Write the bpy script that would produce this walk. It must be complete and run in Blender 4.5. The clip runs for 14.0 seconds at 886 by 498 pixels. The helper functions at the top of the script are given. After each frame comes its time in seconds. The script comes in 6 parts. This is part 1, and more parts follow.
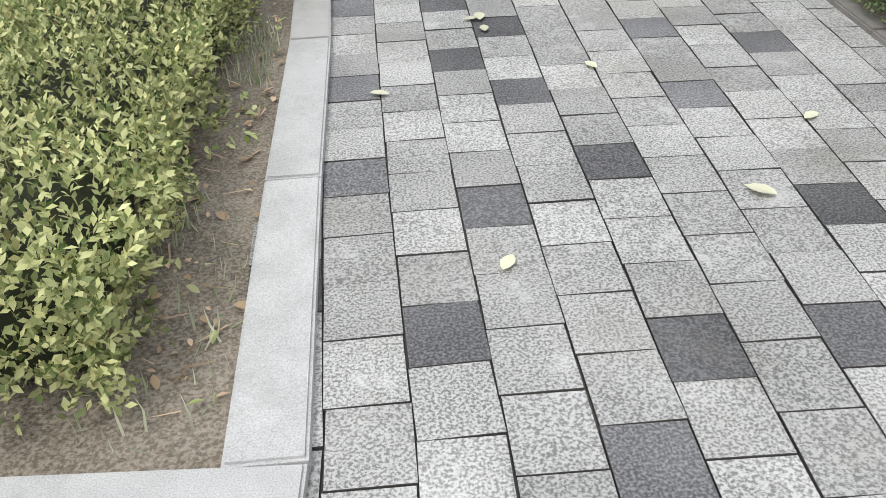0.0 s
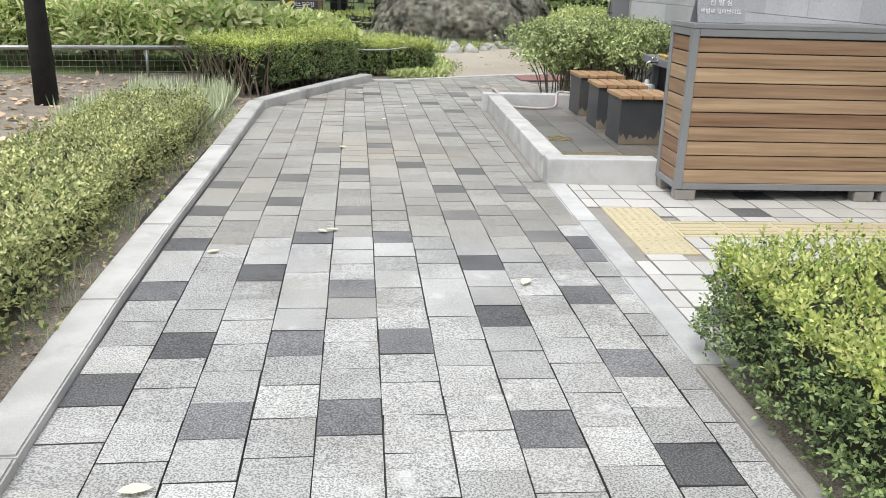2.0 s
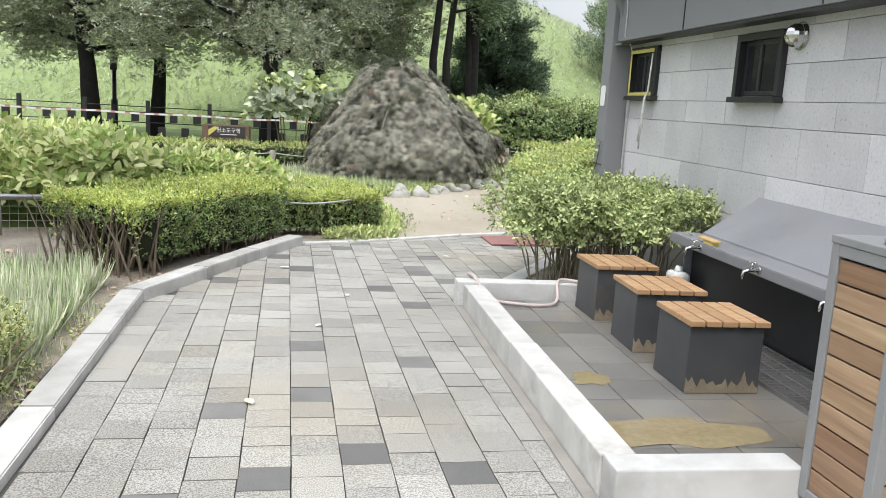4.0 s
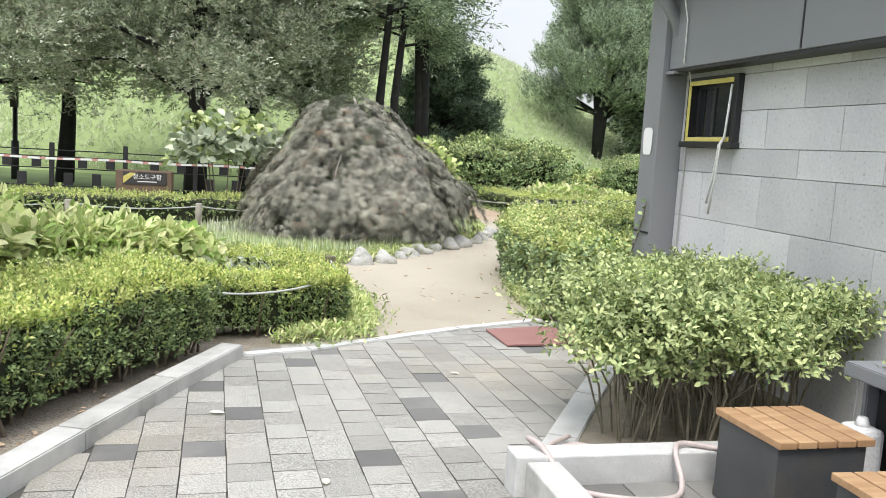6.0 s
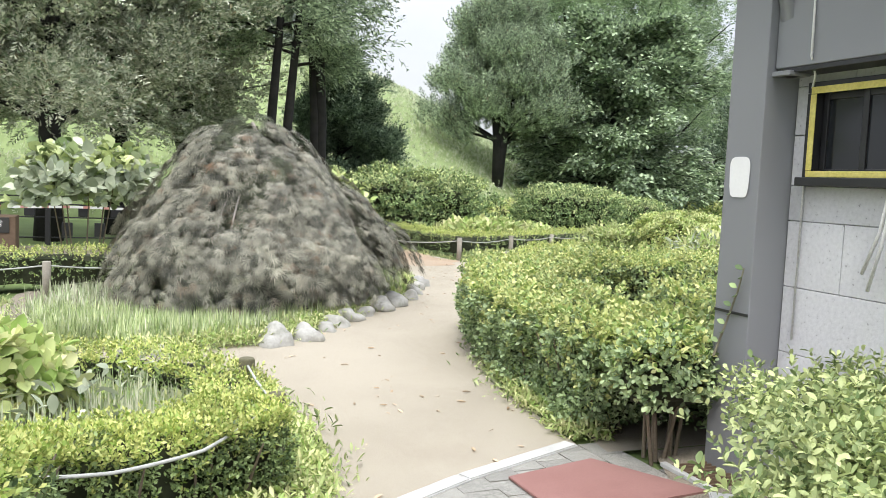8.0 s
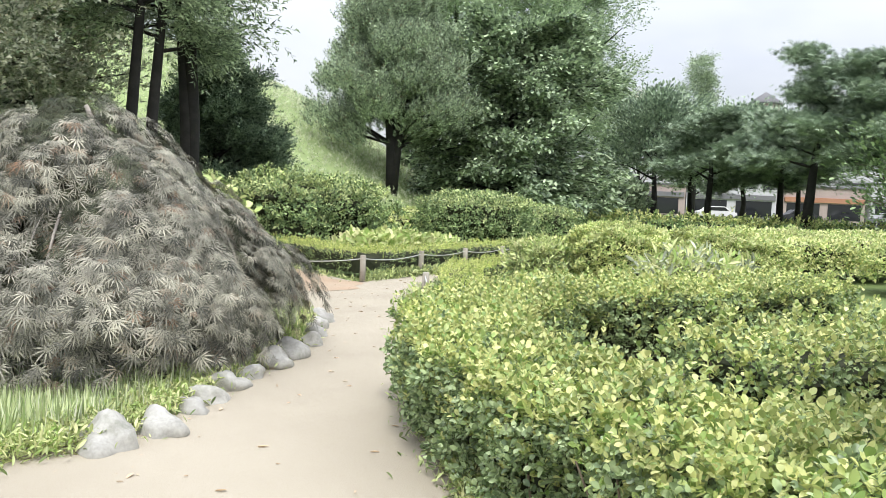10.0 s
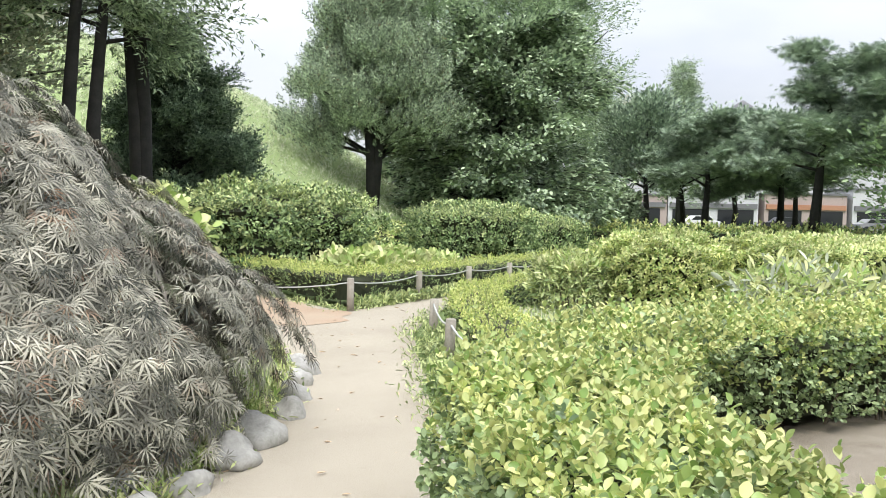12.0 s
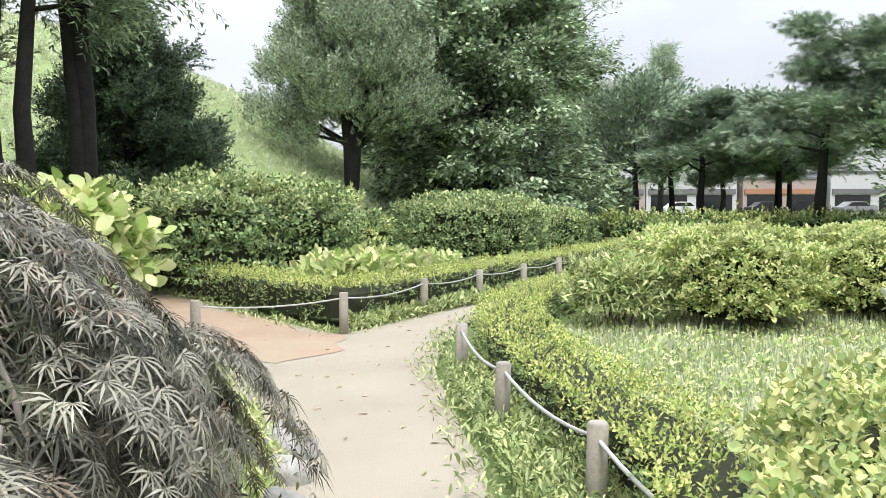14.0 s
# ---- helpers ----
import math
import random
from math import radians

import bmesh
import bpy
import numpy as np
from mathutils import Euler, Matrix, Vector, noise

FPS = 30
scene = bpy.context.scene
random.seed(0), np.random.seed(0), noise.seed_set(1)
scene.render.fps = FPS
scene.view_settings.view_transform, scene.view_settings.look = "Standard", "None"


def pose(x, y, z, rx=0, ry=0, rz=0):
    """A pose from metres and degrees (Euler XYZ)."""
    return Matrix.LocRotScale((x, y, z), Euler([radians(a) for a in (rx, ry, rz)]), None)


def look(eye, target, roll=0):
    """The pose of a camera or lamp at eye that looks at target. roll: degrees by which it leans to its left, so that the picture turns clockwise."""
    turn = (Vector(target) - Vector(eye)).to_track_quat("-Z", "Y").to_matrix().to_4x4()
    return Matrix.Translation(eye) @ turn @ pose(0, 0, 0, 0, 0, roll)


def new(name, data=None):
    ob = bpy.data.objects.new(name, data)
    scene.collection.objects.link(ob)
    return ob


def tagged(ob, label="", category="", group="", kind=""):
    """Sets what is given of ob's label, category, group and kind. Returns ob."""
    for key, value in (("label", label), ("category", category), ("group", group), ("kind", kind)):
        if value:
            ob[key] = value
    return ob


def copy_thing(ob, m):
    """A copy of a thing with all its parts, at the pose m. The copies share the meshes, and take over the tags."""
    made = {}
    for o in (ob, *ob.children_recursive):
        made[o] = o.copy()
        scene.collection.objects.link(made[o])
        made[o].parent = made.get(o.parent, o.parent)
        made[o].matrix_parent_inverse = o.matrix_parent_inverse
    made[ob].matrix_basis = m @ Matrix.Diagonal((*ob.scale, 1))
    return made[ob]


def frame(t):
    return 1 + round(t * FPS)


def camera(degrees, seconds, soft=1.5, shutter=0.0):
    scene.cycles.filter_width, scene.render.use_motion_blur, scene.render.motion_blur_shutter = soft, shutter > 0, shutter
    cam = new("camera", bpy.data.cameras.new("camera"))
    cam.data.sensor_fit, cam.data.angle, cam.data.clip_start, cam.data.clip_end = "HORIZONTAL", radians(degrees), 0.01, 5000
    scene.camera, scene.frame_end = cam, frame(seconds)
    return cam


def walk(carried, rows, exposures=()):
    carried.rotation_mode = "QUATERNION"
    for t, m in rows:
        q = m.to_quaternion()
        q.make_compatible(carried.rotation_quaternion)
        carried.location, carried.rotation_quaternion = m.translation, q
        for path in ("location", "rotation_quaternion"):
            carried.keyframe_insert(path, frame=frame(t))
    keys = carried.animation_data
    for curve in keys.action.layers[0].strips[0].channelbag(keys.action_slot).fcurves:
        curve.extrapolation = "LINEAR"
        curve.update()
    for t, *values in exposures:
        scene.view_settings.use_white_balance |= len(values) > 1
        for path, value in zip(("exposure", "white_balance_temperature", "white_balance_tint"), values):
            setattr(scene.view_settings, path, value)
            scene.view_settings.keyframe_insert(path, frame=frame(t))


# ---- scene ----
cam = camera(55.9, 14.0, soft=0.4)
ROWS = [
    (0.0, (0.393, -0.663, 1.178), (0.422, 0.975, 0.03), -2.0),
    (0.5, (0.635, -0.241, 1.182), (0.645, 1.443, 0.104), -2.1),
    (1.0, (0.809, 0.264, 1.195), (0.87, 2.033, 0.264), -0.5),
    (1.5, (0.948, 0.814, 1.213), (1.051, 2.662, 0.457), 0.5),
    (2.0, (0.946, 1.422, 1.297), (1.097, 3.318, 0.68), 1.7),
    (2.5, (1.01, 2.1, 1.354), (1.208, 4.025, 0.852), 2.4),
    (3.0, (0.915, 2.742, 1.39), (1.15, 4.681, 0.962), 3.0),
    (3.5, (0.924, 3.404, 1.435), (1.2, 5.348, 1.056), 3.3),
    (6.0, (0.8, 6.686, 1.502), (1.272, 8.615, 1.263), 3.5),
    (6.5, (0.795, 7.363, 1.516), (1.322, 9.281, 1.302), 3.3),
    (7.0, (0.791, 8.05, 1.534), (1.382, 9.951, 1.348), 3.0),
    (7.5, (0.794, 8.736, 1.544), (1.459, 10.614, 1.373), 2.7),
    (8.0, (0.838, 9.409, 1.564), (1.58, 11.26, 1.404), 2.6),
    (8.5, (0.853, 10.057, 1.573), (1.674, 11.874, 1.419), 2.8),
    (9.0, (1.023, 10.646, 1.587), (1.917, 12.429, 1.437), 3.0),
    (11.5, (2.312, 13.902, 1.434), (3.355, 15.605, 1.327), 1.3),
    (12.0, (2.493, 14.42, 1.405), (3.534, 16.126, 1.314), 1.1),
    (12.5, (2.672, 15.004, 1.387), (3.717, 16.707, 1.314), 0.7),
    (13.0, (2.851, 15.584, 1.391), (3.905, 17.283, 1.317), 0.3),
    (13.5, (3.089, 16.122, 1.424), (4.167, 17.805, 1.337), 0.0),
    (14.0, (3.304, 16.659, 1.442), (4.4, 18.329, 1.33), -0.1),
]
walk(cam, [(t, look(eye, target, roll)) for t, eye, target, roll in ROWS], exposures=[(0.0, 0.1), (1.0, 0.2), (2.0, 0.42), (3.5, 0.62), (6.5, 0.82), (9.0, 0.86), (14.0, 0.84)])

# ---- daylight: bright overcast ----
SUN_EL, SUN_AZ = radians(58), radians(205)
world = bpy.data.worlds.new("overcast_sky")
scene.world = world
world.use_nodes = True
wn, wl = world.node_tree.nodes, world.node_tree.links
wn.clear()
w_out = wn.new("ShaderNodeOutputWorld")
w_bg = wn.new("ShaderNodeBackground")
w_sky = wn.new("ShaderNodeTexSky")
w_sky.sky_type = "NISHITA"
w_sky.sun_disc = False
w_sky.sun_elevation, w_sky.sun_rotation = SUN_EL, SUN_AZ
w_co = wn.new("ShaderNodeTexCoord")
w_map = wn.new("ShaderNodeMapping")
w_map.inputs["Scale"].default_value = (1.0, 1.0, 2.6)
w_noise = wn.new("ShaderNodeTexNoise")
w_noise.inputs["Scale"].default_value, w_noise.inputs["Detail"].default_value = 2.2, 5.0
w_ramp = wn.new("ShaderNodeValToRGB")
w_ramp.color_ramp.elements[0].position, w_ramp.color_ramp.elements[0].color = 0.35, (4.1, 4.25, 4.7, 1)
w_ramp.color_ramp.elements[1].position, w_ramp.color_ramp.elements[1].color = 0.66, (5.4, 5.45, 5.6, 1)
w_mix = wn.new("ShaderNodeMix")
w_mix.data_type = "RGBA"
w_mix.inputs[0].default_value = 0.88
wl.new(w_co.outputs["Generated"], w_map.inputs["Vector"])
wl.new(w_map.outputs["Vector"], w_noise.inputs["Vector"])
wl.new(w_noise.outputs["Fac"], w_ramp.inputs["Fac"])
wl.new(w_sky.outputs["Color"], w_mix.inputs[6])
wl.new(w_ramp.outputs["Color"], w_mix.inputs[7])
# an overcast sky is about three times as bright overhead as at the horizon
w_sep = wn.new("ShaderNodeSeparateXYZ")
wl.new(w_co.outputs["Generated"], w_sep.inputs["Vector"])
w_up = wn.new("ShaderNodeMapRange")
w_up.inputs["To Min"].default_value, w_up.inputs["To Max"].default_value = 0.75, 3.1
wl.new(w_sep.outputs["Z"], w_up.inputs["Value"])
w_grade = wn.new("ShaderNodeVectorMath")
w_grade.operation = "SCALE"
wl.new(w_mix.outputs[2], w_grade.inputs[0])
wl.new(w_up.outputs["Result"], w_grade.inputs["Scale"])
wl.new(w_grade.outputs["Vector"], w_bg.inputs["Color"])
w_bg.inputs["Strength"].default_value = 0.1
wl.new(w_bg.outputs["Background"], w_out.inputs["Surface"])
sun = new("sun", bpy.data.lights.new("sun", "SUN"))
sun.data.energy, sun.data.angle, sun.data.color = 1.3, radians(14), (1.0, 0.96, 0.9)
sun.matrix_world = look((math.sin(SUN_AZ) * math.cos(SUN_EL) * 30, math.cos(SUN_AZ) * math.cos(SUN_EL) * 30, math.sin(SUN_EL) * 30), (0, 0, 0))

# ---- materials ----
rng = np.random.default_rng(7)


def material(name):
    m = bpy.data.materials.new(name)
    m.use_nodes = True
    return m, m.node_tree.nodes, m.node_tree.links, m.node_tree.nodes["Principled BSDF"]


def noise_node(nodes, links, vec, scale, detail=4.0, rough=0.55):
    n = nodes.new("ShaderNodeTexNoise")
    n.inputs["Scale"].default_value, n.inputs["Detail"].default_value, n.inputs["Roughness"].default_value = scale, detail, rough
    links.new(vec, n.inputs["Vector"])
    return n.outputs["Fac"]


def ramp_node(nodes, links, fac, stops):
    r = nodes.new("ShaderNodeValToRGB")
    e = r.color_ramp.elements
    e[0].position, e[0].color = stops[0][0], (*stops[0][1], 1)
    e[1].position, e[1].color = stops[-1][0], (*stops[-1][1], 1)
    for p, c in stops[1:-1]:
        k = e.new(p)
        k.color = (*c, 1)
    links.new(fac, r.inputs["Fac"])
    return r.outputs["Color"]


def mix_node(nodes, links, fac, a, b, mode="MIX"):
    n = nodes.new("ShaderNodeMix")
    n.data_type, n.blend_type = "RGBA", mode
    for sock, v in ((n.inputs[0], fac), (n.inputs[6], a), (n.inputs[7], b)):
        if isinstance(v, (int, float)):
            sock.default_value = v
        elif isinstance(v, tuple):
            sock.default_value = (*v, 1)
        else:
            links.new(v, sock)
    return n.outputs[2]


def bump(nodes, links, bsdf, height, strength, dist=0.01):
    b = nodes.new("ShaderNodeBump")
    b.inputs["Strength"].default_value, b.inputs["Distance"].default_value = strength, dist
    links.new(height, b.inputs["Height"])
    links.new(b.outputs["Normal"], bsdf.inputs["Normal"])


def world_pos(nodes):
    return nodes.new("ShaderNodeNewGeometry").outputs["Position"]


def rough_surface(name, lo, hi, grain=300.0, patch=2.0, stain=None, stain_at=0.62, roughness=0.85, bumps=0.25, vary=0.0, metallic=0.0, specks=None, stain_max=0.55, wear=None):
    """A matt surface: colour between lo and hi by patches and grain, a stain colour, and per-object variation."""
    m, nodes, links, bsdf = material(name)
    pos = world_pos(nodes)
    fine = noise_node(nodes, links, pos, grain, 2.0)
    coarse = noise_node(nodes, links, pos, patch, 5.0)
    col = ramp_node(nodes, links, coarse, [(0.38, lo), (0.62, hi)])
    mid = tuple((a + b) / 2 for a, b in zip(lo, hi))
    speck = ramp_node(nodes, links, fine, specks or [(0.3, tuple(0.75 * c for c in mid)), (0.7, tuple(1.2 * c for c in mid))])
    col = mix_node(nodes, links, 0.5, col, speck)
    if stain:
        f = ramp_node(nodes, links, noise_node(nodes, links, pos, patch * 0.45, 6.0, 0.65), [(stain_at, (0, 0, 0)), (stain_at + 0.14, (stain_max,) * 3)])
        col = mix_node(nodes, links, f, col, stain)
    if wear:
        f = ramp_node(nodes, links, noise_node(nodes, links, pos, 5.5, 4.0, 0.6), [(0.60, (0, 0, 0)), (0.70, (0.62,) * 3)])
        col = mix_node(nodes, links, f, col, wear)
    if vary:
        info = nodes.new("ShaderNodeObjectInfo")
        isle = nodes.new("ShaderNodeNewGeometry")
        both = nodes.new("ShaderNodeMath")
        both.operation = "ADD"
        part_of = nodes.new("ShaderNodeMath")
        part_of.operation = "FRACT"
        links.new(info.outputs["Random"], both.inputs[0])
        links.new(isle.outputs["Random Per Island"], both.inputs[1])
        links.new(both.outputs[0], part_of.inputs[0])
        v = ramp_node(nodes, links, part_of.outputs[0], [(0.0, (1 - vary,) * 3), (1.0, (1 + vary,) * 3)])
        col = mix_node(nodes, links, 1.0, col, v, "MULTIPLY")
    links.new(col, bsdf.inputs["Base Color"])
    bsdf.inputs["Roughness"].default_value = roughness
    bsdf.inputs["Metallic"].default_value = metallic
    bump(nodes, links, bsdf, fine, bumps, 0.004)
    return m


def leaf_material(name, dark, light, through_light=0.35, roughness=0.55, dead=None, patch=(0.72, 1.22, 2.5)):
    m, nodes, links, bsdf = material(name)
    geo = nodes.new("ShaderNodeNewGeometry")
    dark, light = (tuple(min(.78, c * g * f) for c, g in zip(k, (1.93, 1.72, 2.85))) for k, f in ((dark, .85), (light, 1.12)))
    col = ramp_node(nodes, links, geo.outputs["Random Per Island"], [(0.0, dark), (0.93, light), (1.0, dead or light)])
    patch = ramp_node(nodes, links, noise_node(nodes, links, geo.outputs["Position"], patch[2], 3.0), [(0.3, (patch[0],) * 3), (0.7, (patch[1],) * 3)])
    col = mix_node(nodes, links, 1.0, col, patch, "MULTIPLY")
    links.new(col, bsdf.inputs["Base Color"])
    bsdf.inputs["Roughness"].default_value = roughness
    bsdf.inputs["Specular IOR Level"].default_value = 0.5 if roughness < 0.42 else 0.28
    tr = nodes.new("ShaderNodeBsdfTranslucent")
    links.new(col, tr.inputs["Color"])
    mix = nodes.new("ShaderNodeMixShader")
    mix.inputs[0].default_value = through_light * .62
    links.new(bsdf.outputs["BSDF"], mix.inputs[1])
    links.new(tr.outputs["BSDF"], mix.inputs[2])
    links.new(mix.outputs["Shader"], nodes["Material Output"].inputs["Surface"])
    return m


def wood_material(name, lo, hi, along=(1.5, 40.0, 40.0), roughness=0.55, vary=0.18):
    m, nodes, links, bsdf = material(name)
    co = nodes.new("ShaderNodeTexCoord")
    mp = nodes.new("ShaderNodeMapping")
    mp.inputs["Scale"].default_value = along
    links.new(co.outputs["Object"], mp.inputs["Vector"])
    info = nodes.new("ShaderNodeObjectInfo")
    shift = nodes.new("ShaderNodeVectorMath")
    shift.operation = "MULTIPLY_ADD"
    links.new(info.outputs["Random"], shift.inputs[0])
    shift.inputs[1].default_value = (37.0, 91.0, 53.0)
    links.new(mp.outputs["Vector"], shift.inputs[2])
    g = noise_node(nodes, links, shift.outputs["Vector"], 1.0, 6.0, 0.6)
    col = ramp_node(nodes, links, g, [(0.3, lo), (0.68, hi)])
    v = ramp_node(nodes, links, info.outputs["Random"], [(0.0, (1 - vary, 1 - 1.3 * vary, 1 - 1.4 * vary)), (0.5, (1.0, 1.0, 1.0)), (1.0, (1 + vary, 1 + 1.25 * vary, 1 + 1.3 * vary))])
    col = mix_node(nodes, links, 1.0, col, v, "MULTIPLY")
    links.new(col, bsdf.inputs["Base Color"])
    bsdf.inputs["Roughness"].default_value = roughness
    bump(nodes, links, bsdf, g, 0.25, 0.003)
    return m


M_PAVER = rough_surface("grey_paver", (0.30, 0.30, 0.285), (0.47, 0.465, 0.445), 150, 2.6, (0.25, 0.235, 0.185), 0.50, 0.9, 0.8, 0.18, stain_max=0.32, wear=(0.62, 0.615, 0.60),
                        specks=[(0.40, (0.055, 0.055, 0.053)), (0.48, (0.37, 0.37, 0.352)), (0.60, (0.67, 0.67, 0.64))])
M_PAVER_DUST = rough_surface("sand_dusted_paver", (0.25, 0.248, 0.225), (0.37, 0.365, 0.335), 150, 0.8, (0.35, 0.30, 0.22), 0.48, 0.9, 0.8, 0.16, stain_max=0.42,
                             specks=[(0.40, (0.06, 0.058, 0.05)), (0.48, (0.30, 0.29, 0.265)), (0.60, (0.58, 0.56, 0.51))])
M_DARK_DUST = rough_surface("sand_dusted_dark_paver", (0.125, 0.125, 0.12), (0.20, 0.195, 0.185), 260, 2.0, (0.31, 0.29, 0.25), 0.55, 0.9, 0.5, 0.2)
M_PAVER_DARK = rough_surface("dark_paver", (0.115, 0.115, 0.117), (0.20, 0.20, 0.20), 150, 2.6, (0.22, 0.205, 0.175), 0.58, 0.9, 0.6, 0.35,
                             specks=[(0.38, (0.025, 0.025, 0.026)), (0.48, (0.10, 0.10, 0.105)), (0.64, (0.30, 0.30, 0.30))])
M_PLAZA = rough_surface("pale_paver", (0.51, 0.50, 0.465), (0.62, 0.61, 0.575), 200, 1.3, (0.45, 0.40, 0.31), 0.62, 0.9, 0.35, 0.1)
M_TACTILE = rough_surface("yellow_paver", (0.55, 0.48, 0.30), (0.62, 0.55, 0.38), 200, 2.0, (0.5, 0.45, 0.33), 0.6, 0.85, 0.3, 0.08)
M_JOINT = rough_surface("joint_sand", (0.045, 0.044, 0.04), (0.11, 0.105, 0.09), 250, 3.0)
M_JOINT_DUST = rough_surface("dusty_joint_sand", (0.13, 0.125, 0.11), (0.26, 0.24, 0.20), 250, 3.0)
M_GRANITE = rough_surface("white_granite", (0.43, 0.43, 0.415), (0.60, 0.60, 0.58), 300, 6.0, (0.33, 0.32, 0.29), 0.55, 0.8, 0.5, 0.1,
                          specks=[(0.34, (0.34, 0.34, 0.34)), (0.5, (0.56, 0.56, 0.55)), (0.7, (0.74, 0.74, 0.72))])
M_KERB = rough_surface("weathered_kerb_granite", (0.42, 0.415, 0.395), (0.62, 0.61, 0.58), 300, 5.0, (0.25, 0.24, 0.21), 0.56, 0.85, 0.35, 0.16)
M_KERB_OLD = rough_surface("worn_concrete_edging", (0.24, 0.225, 0.2), (0.36, 0.34, 0.31), 200, 3.0, (0.15, 0.14, 0.11), 0.55, 0.9, 0.4, 0.12)
M_SAND = rough_surface("trodden_sand", (0.335, 0.297, 0.225), (0.425, 0.382, 0.298), 190, 0.9, (0.31, 0.265, 0.205), 0.58, 0.95, 0.6,
                       specks=[(0.36, (0.22, 0.19, 0.145)), (0.48, (0.39, 0.345, 0.28)), (0.63, (0.53, 0.485, 0.41))])
M_ORANGE = rough_surface("orange_soil", (0.38, 0.275, 0.19), (0.47, 0.36, 0.265), 140, 1.2, (0.39, 0.33, 0.25), 0.52, 0.95, 0.6)
M_SOIL = rough_surface("garden_soil", (0.20, 0.17, 0.13), (0.34, 0.30, 0.24), 130, 3.0, (0.36, 0.32, 0.26), 0.54, 0.95, 0.9,
                       specks=[(0.38, (0.07, 0.055, 0.04)), (0.48, (0.23, 0.195, 0.15)), (0.63, (0.45, 0.40, 0.33))])
M_LAWN = rough_surface("lawn_ground", (0.10, 0.15, 0.045), (0.17, 0.235, 0.075), 40, 0.5, (0.19, 0.16, 0.09), 0.66, 0.95, 0.8)
M_MOUND = rough_surface("mown_mound_turf", (0.24, 0.31, 0.13), (0.32, 0.40, 0.18), 5, 0.35, (0.20, 0.27, 0.1), 0.55, 0.95, 0.9)
M_STONE = rough_surface("grey_stone_cladding", (0.50, 0.50, 0.518), (0.65, 0.65, 0.668), 45, 1.6, (0.37, 0.37, 0.385), 0.6, 0.8, 0.5, 0.14,
                        specks=[(0.27, (0.05, 0.05, 0.05)), (0.33, (0.47, 0.47, 0.485)), (0.66, (0.60, 0.60, 0.615))])
M_FASCIA = rough_surface("grey_fascia_paint", (0.215, 0.22, 0.235), (0.25, 0.255, 0.27), 200, 0.8, (0.115, 0.12, 0.13), 0.62, 0.55, 0.05)
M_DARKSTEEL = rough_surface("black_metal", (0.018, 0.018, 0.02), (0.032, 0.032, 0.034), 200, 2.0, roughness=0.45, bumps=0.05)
M_FRAME = rough_surface("cabinet_frame_steel", (0.22, 0.225, 0.23), (0.27, 0.275, 0.28), 300, 1.5, (0.16, 0.16, 0.16), 0.62, 0.5, 0.05)
M_STOOL = rough_surface("charcoal_steel", (0.05, 0.052, 0.056), (0.075, 0.077, 0.08), 200, 3.5, (0.115, 0.105, 0.085), 0.58, 0.45, 0.08)
M_RUST = rough_surface("mud_splash", (0.19, 0.155, 0.11), (0.28, 0.235, 0.17), 90, 9.0, (0.08, 0.075, 0.065), 0.5, 0.85, 0.3)
M_CHROME = rough_surface("chrome", (0.6, 0.6, 0.6), (0.7, 0.7, 0.7), 100, 1.0, roughness=0.18, bumps=0.0, metallic=1.0)
M_GRATE = rough_surface("galvanised_grate", (0.32, 0.32, 0.32), (0.45, 0.45, 0.45), 100, 4.0, roughness=0.4, bumps=0.05, metallic=0.8)
M_TILE = rough_surface("wet_slate_tile", (0.15, 0.147, 0.14), (0.24, 0.23, 0.21), 130, 1.6, (0.33, 0.26, 0.16), 0.52, 0.3, 0.25, 0.2)
M_MUDWATER = rough_surface("muddy_puddle", (0.25, 0.20, 0.11), (0.33, 0.275, 0.165), 30, 5.0, roughness=0.05, bumps=0.0)
M_MAT = rough_surface("red_rubber_mat", (0.26, 0.125, 0.11), (0.34, 0.18, 0.16), 120, 2.5, (0.34, 0.24, 0.19), 0.62, 0.85, 0.4)
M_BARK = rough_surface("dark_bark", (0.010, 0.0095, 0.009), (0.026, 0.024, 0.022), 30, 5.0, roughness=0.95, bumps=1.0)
M_STEM = rough_surface("grey_green_stem", (0.15, 0.135, 0.095), (0.31, 0.28, 0.21), 40, 7.0, (0.12, 0.14, 0.06), 0.55, 0.9, 0.3)
M_TWIG = rough_surface("brown_twig", (0.13, 0.10, 0.07), (0.24, 0.195, 0.145), 60, 5.0, roughness=0.9, bumps=0.3)
M_GREYTWIG = rough_surface("grey_branch", (0.27, 0.24, 0.21), (0.42, 0.385, 0.34), 60, 5.0, roughness=0.85, bumps=0.3)
# near-black colour for plant cores, in place of the shade between leaves
M_CORE = rough_surface("painted_inner_shade", (0.016, 0.022, 0.010), (0.04, 0.045, 0.02), 26, 9.0, roughness=1.0, bumps=1.0)
M_ROCK = rough_surface("pale_boulder", (0.29, 0.285, 0.26), (0.48, 0.47, 0.44), 40, 6.0, (0.14, 0.16, 0.10), 0.56, 0.9, 0.6, 0.16)
M_POST = rough_surface("weathered_post_wood", (0.27, 0.245, 0.20), (0.44, 0.41, 0.36), 60, 5.0, (0.18, 0.19, 0.12), 0.58, 0.9, 0.4, 0.15)
M_OLDPOST = rough_surface("mossy_dark_post", (0.09, 0.085, 0.05), (0.17, 0.16, 0.1), 60, 5.0, (0.05, 0.05, 0.035), 0.55, 0.95, 0.5)
M_ROPE = rough_surface("white_rope", (0.42, 0.43, 0.41), (0.58, 0.58, 0.56), 250, 8.0, roughness=0.9, bumps=0.5)
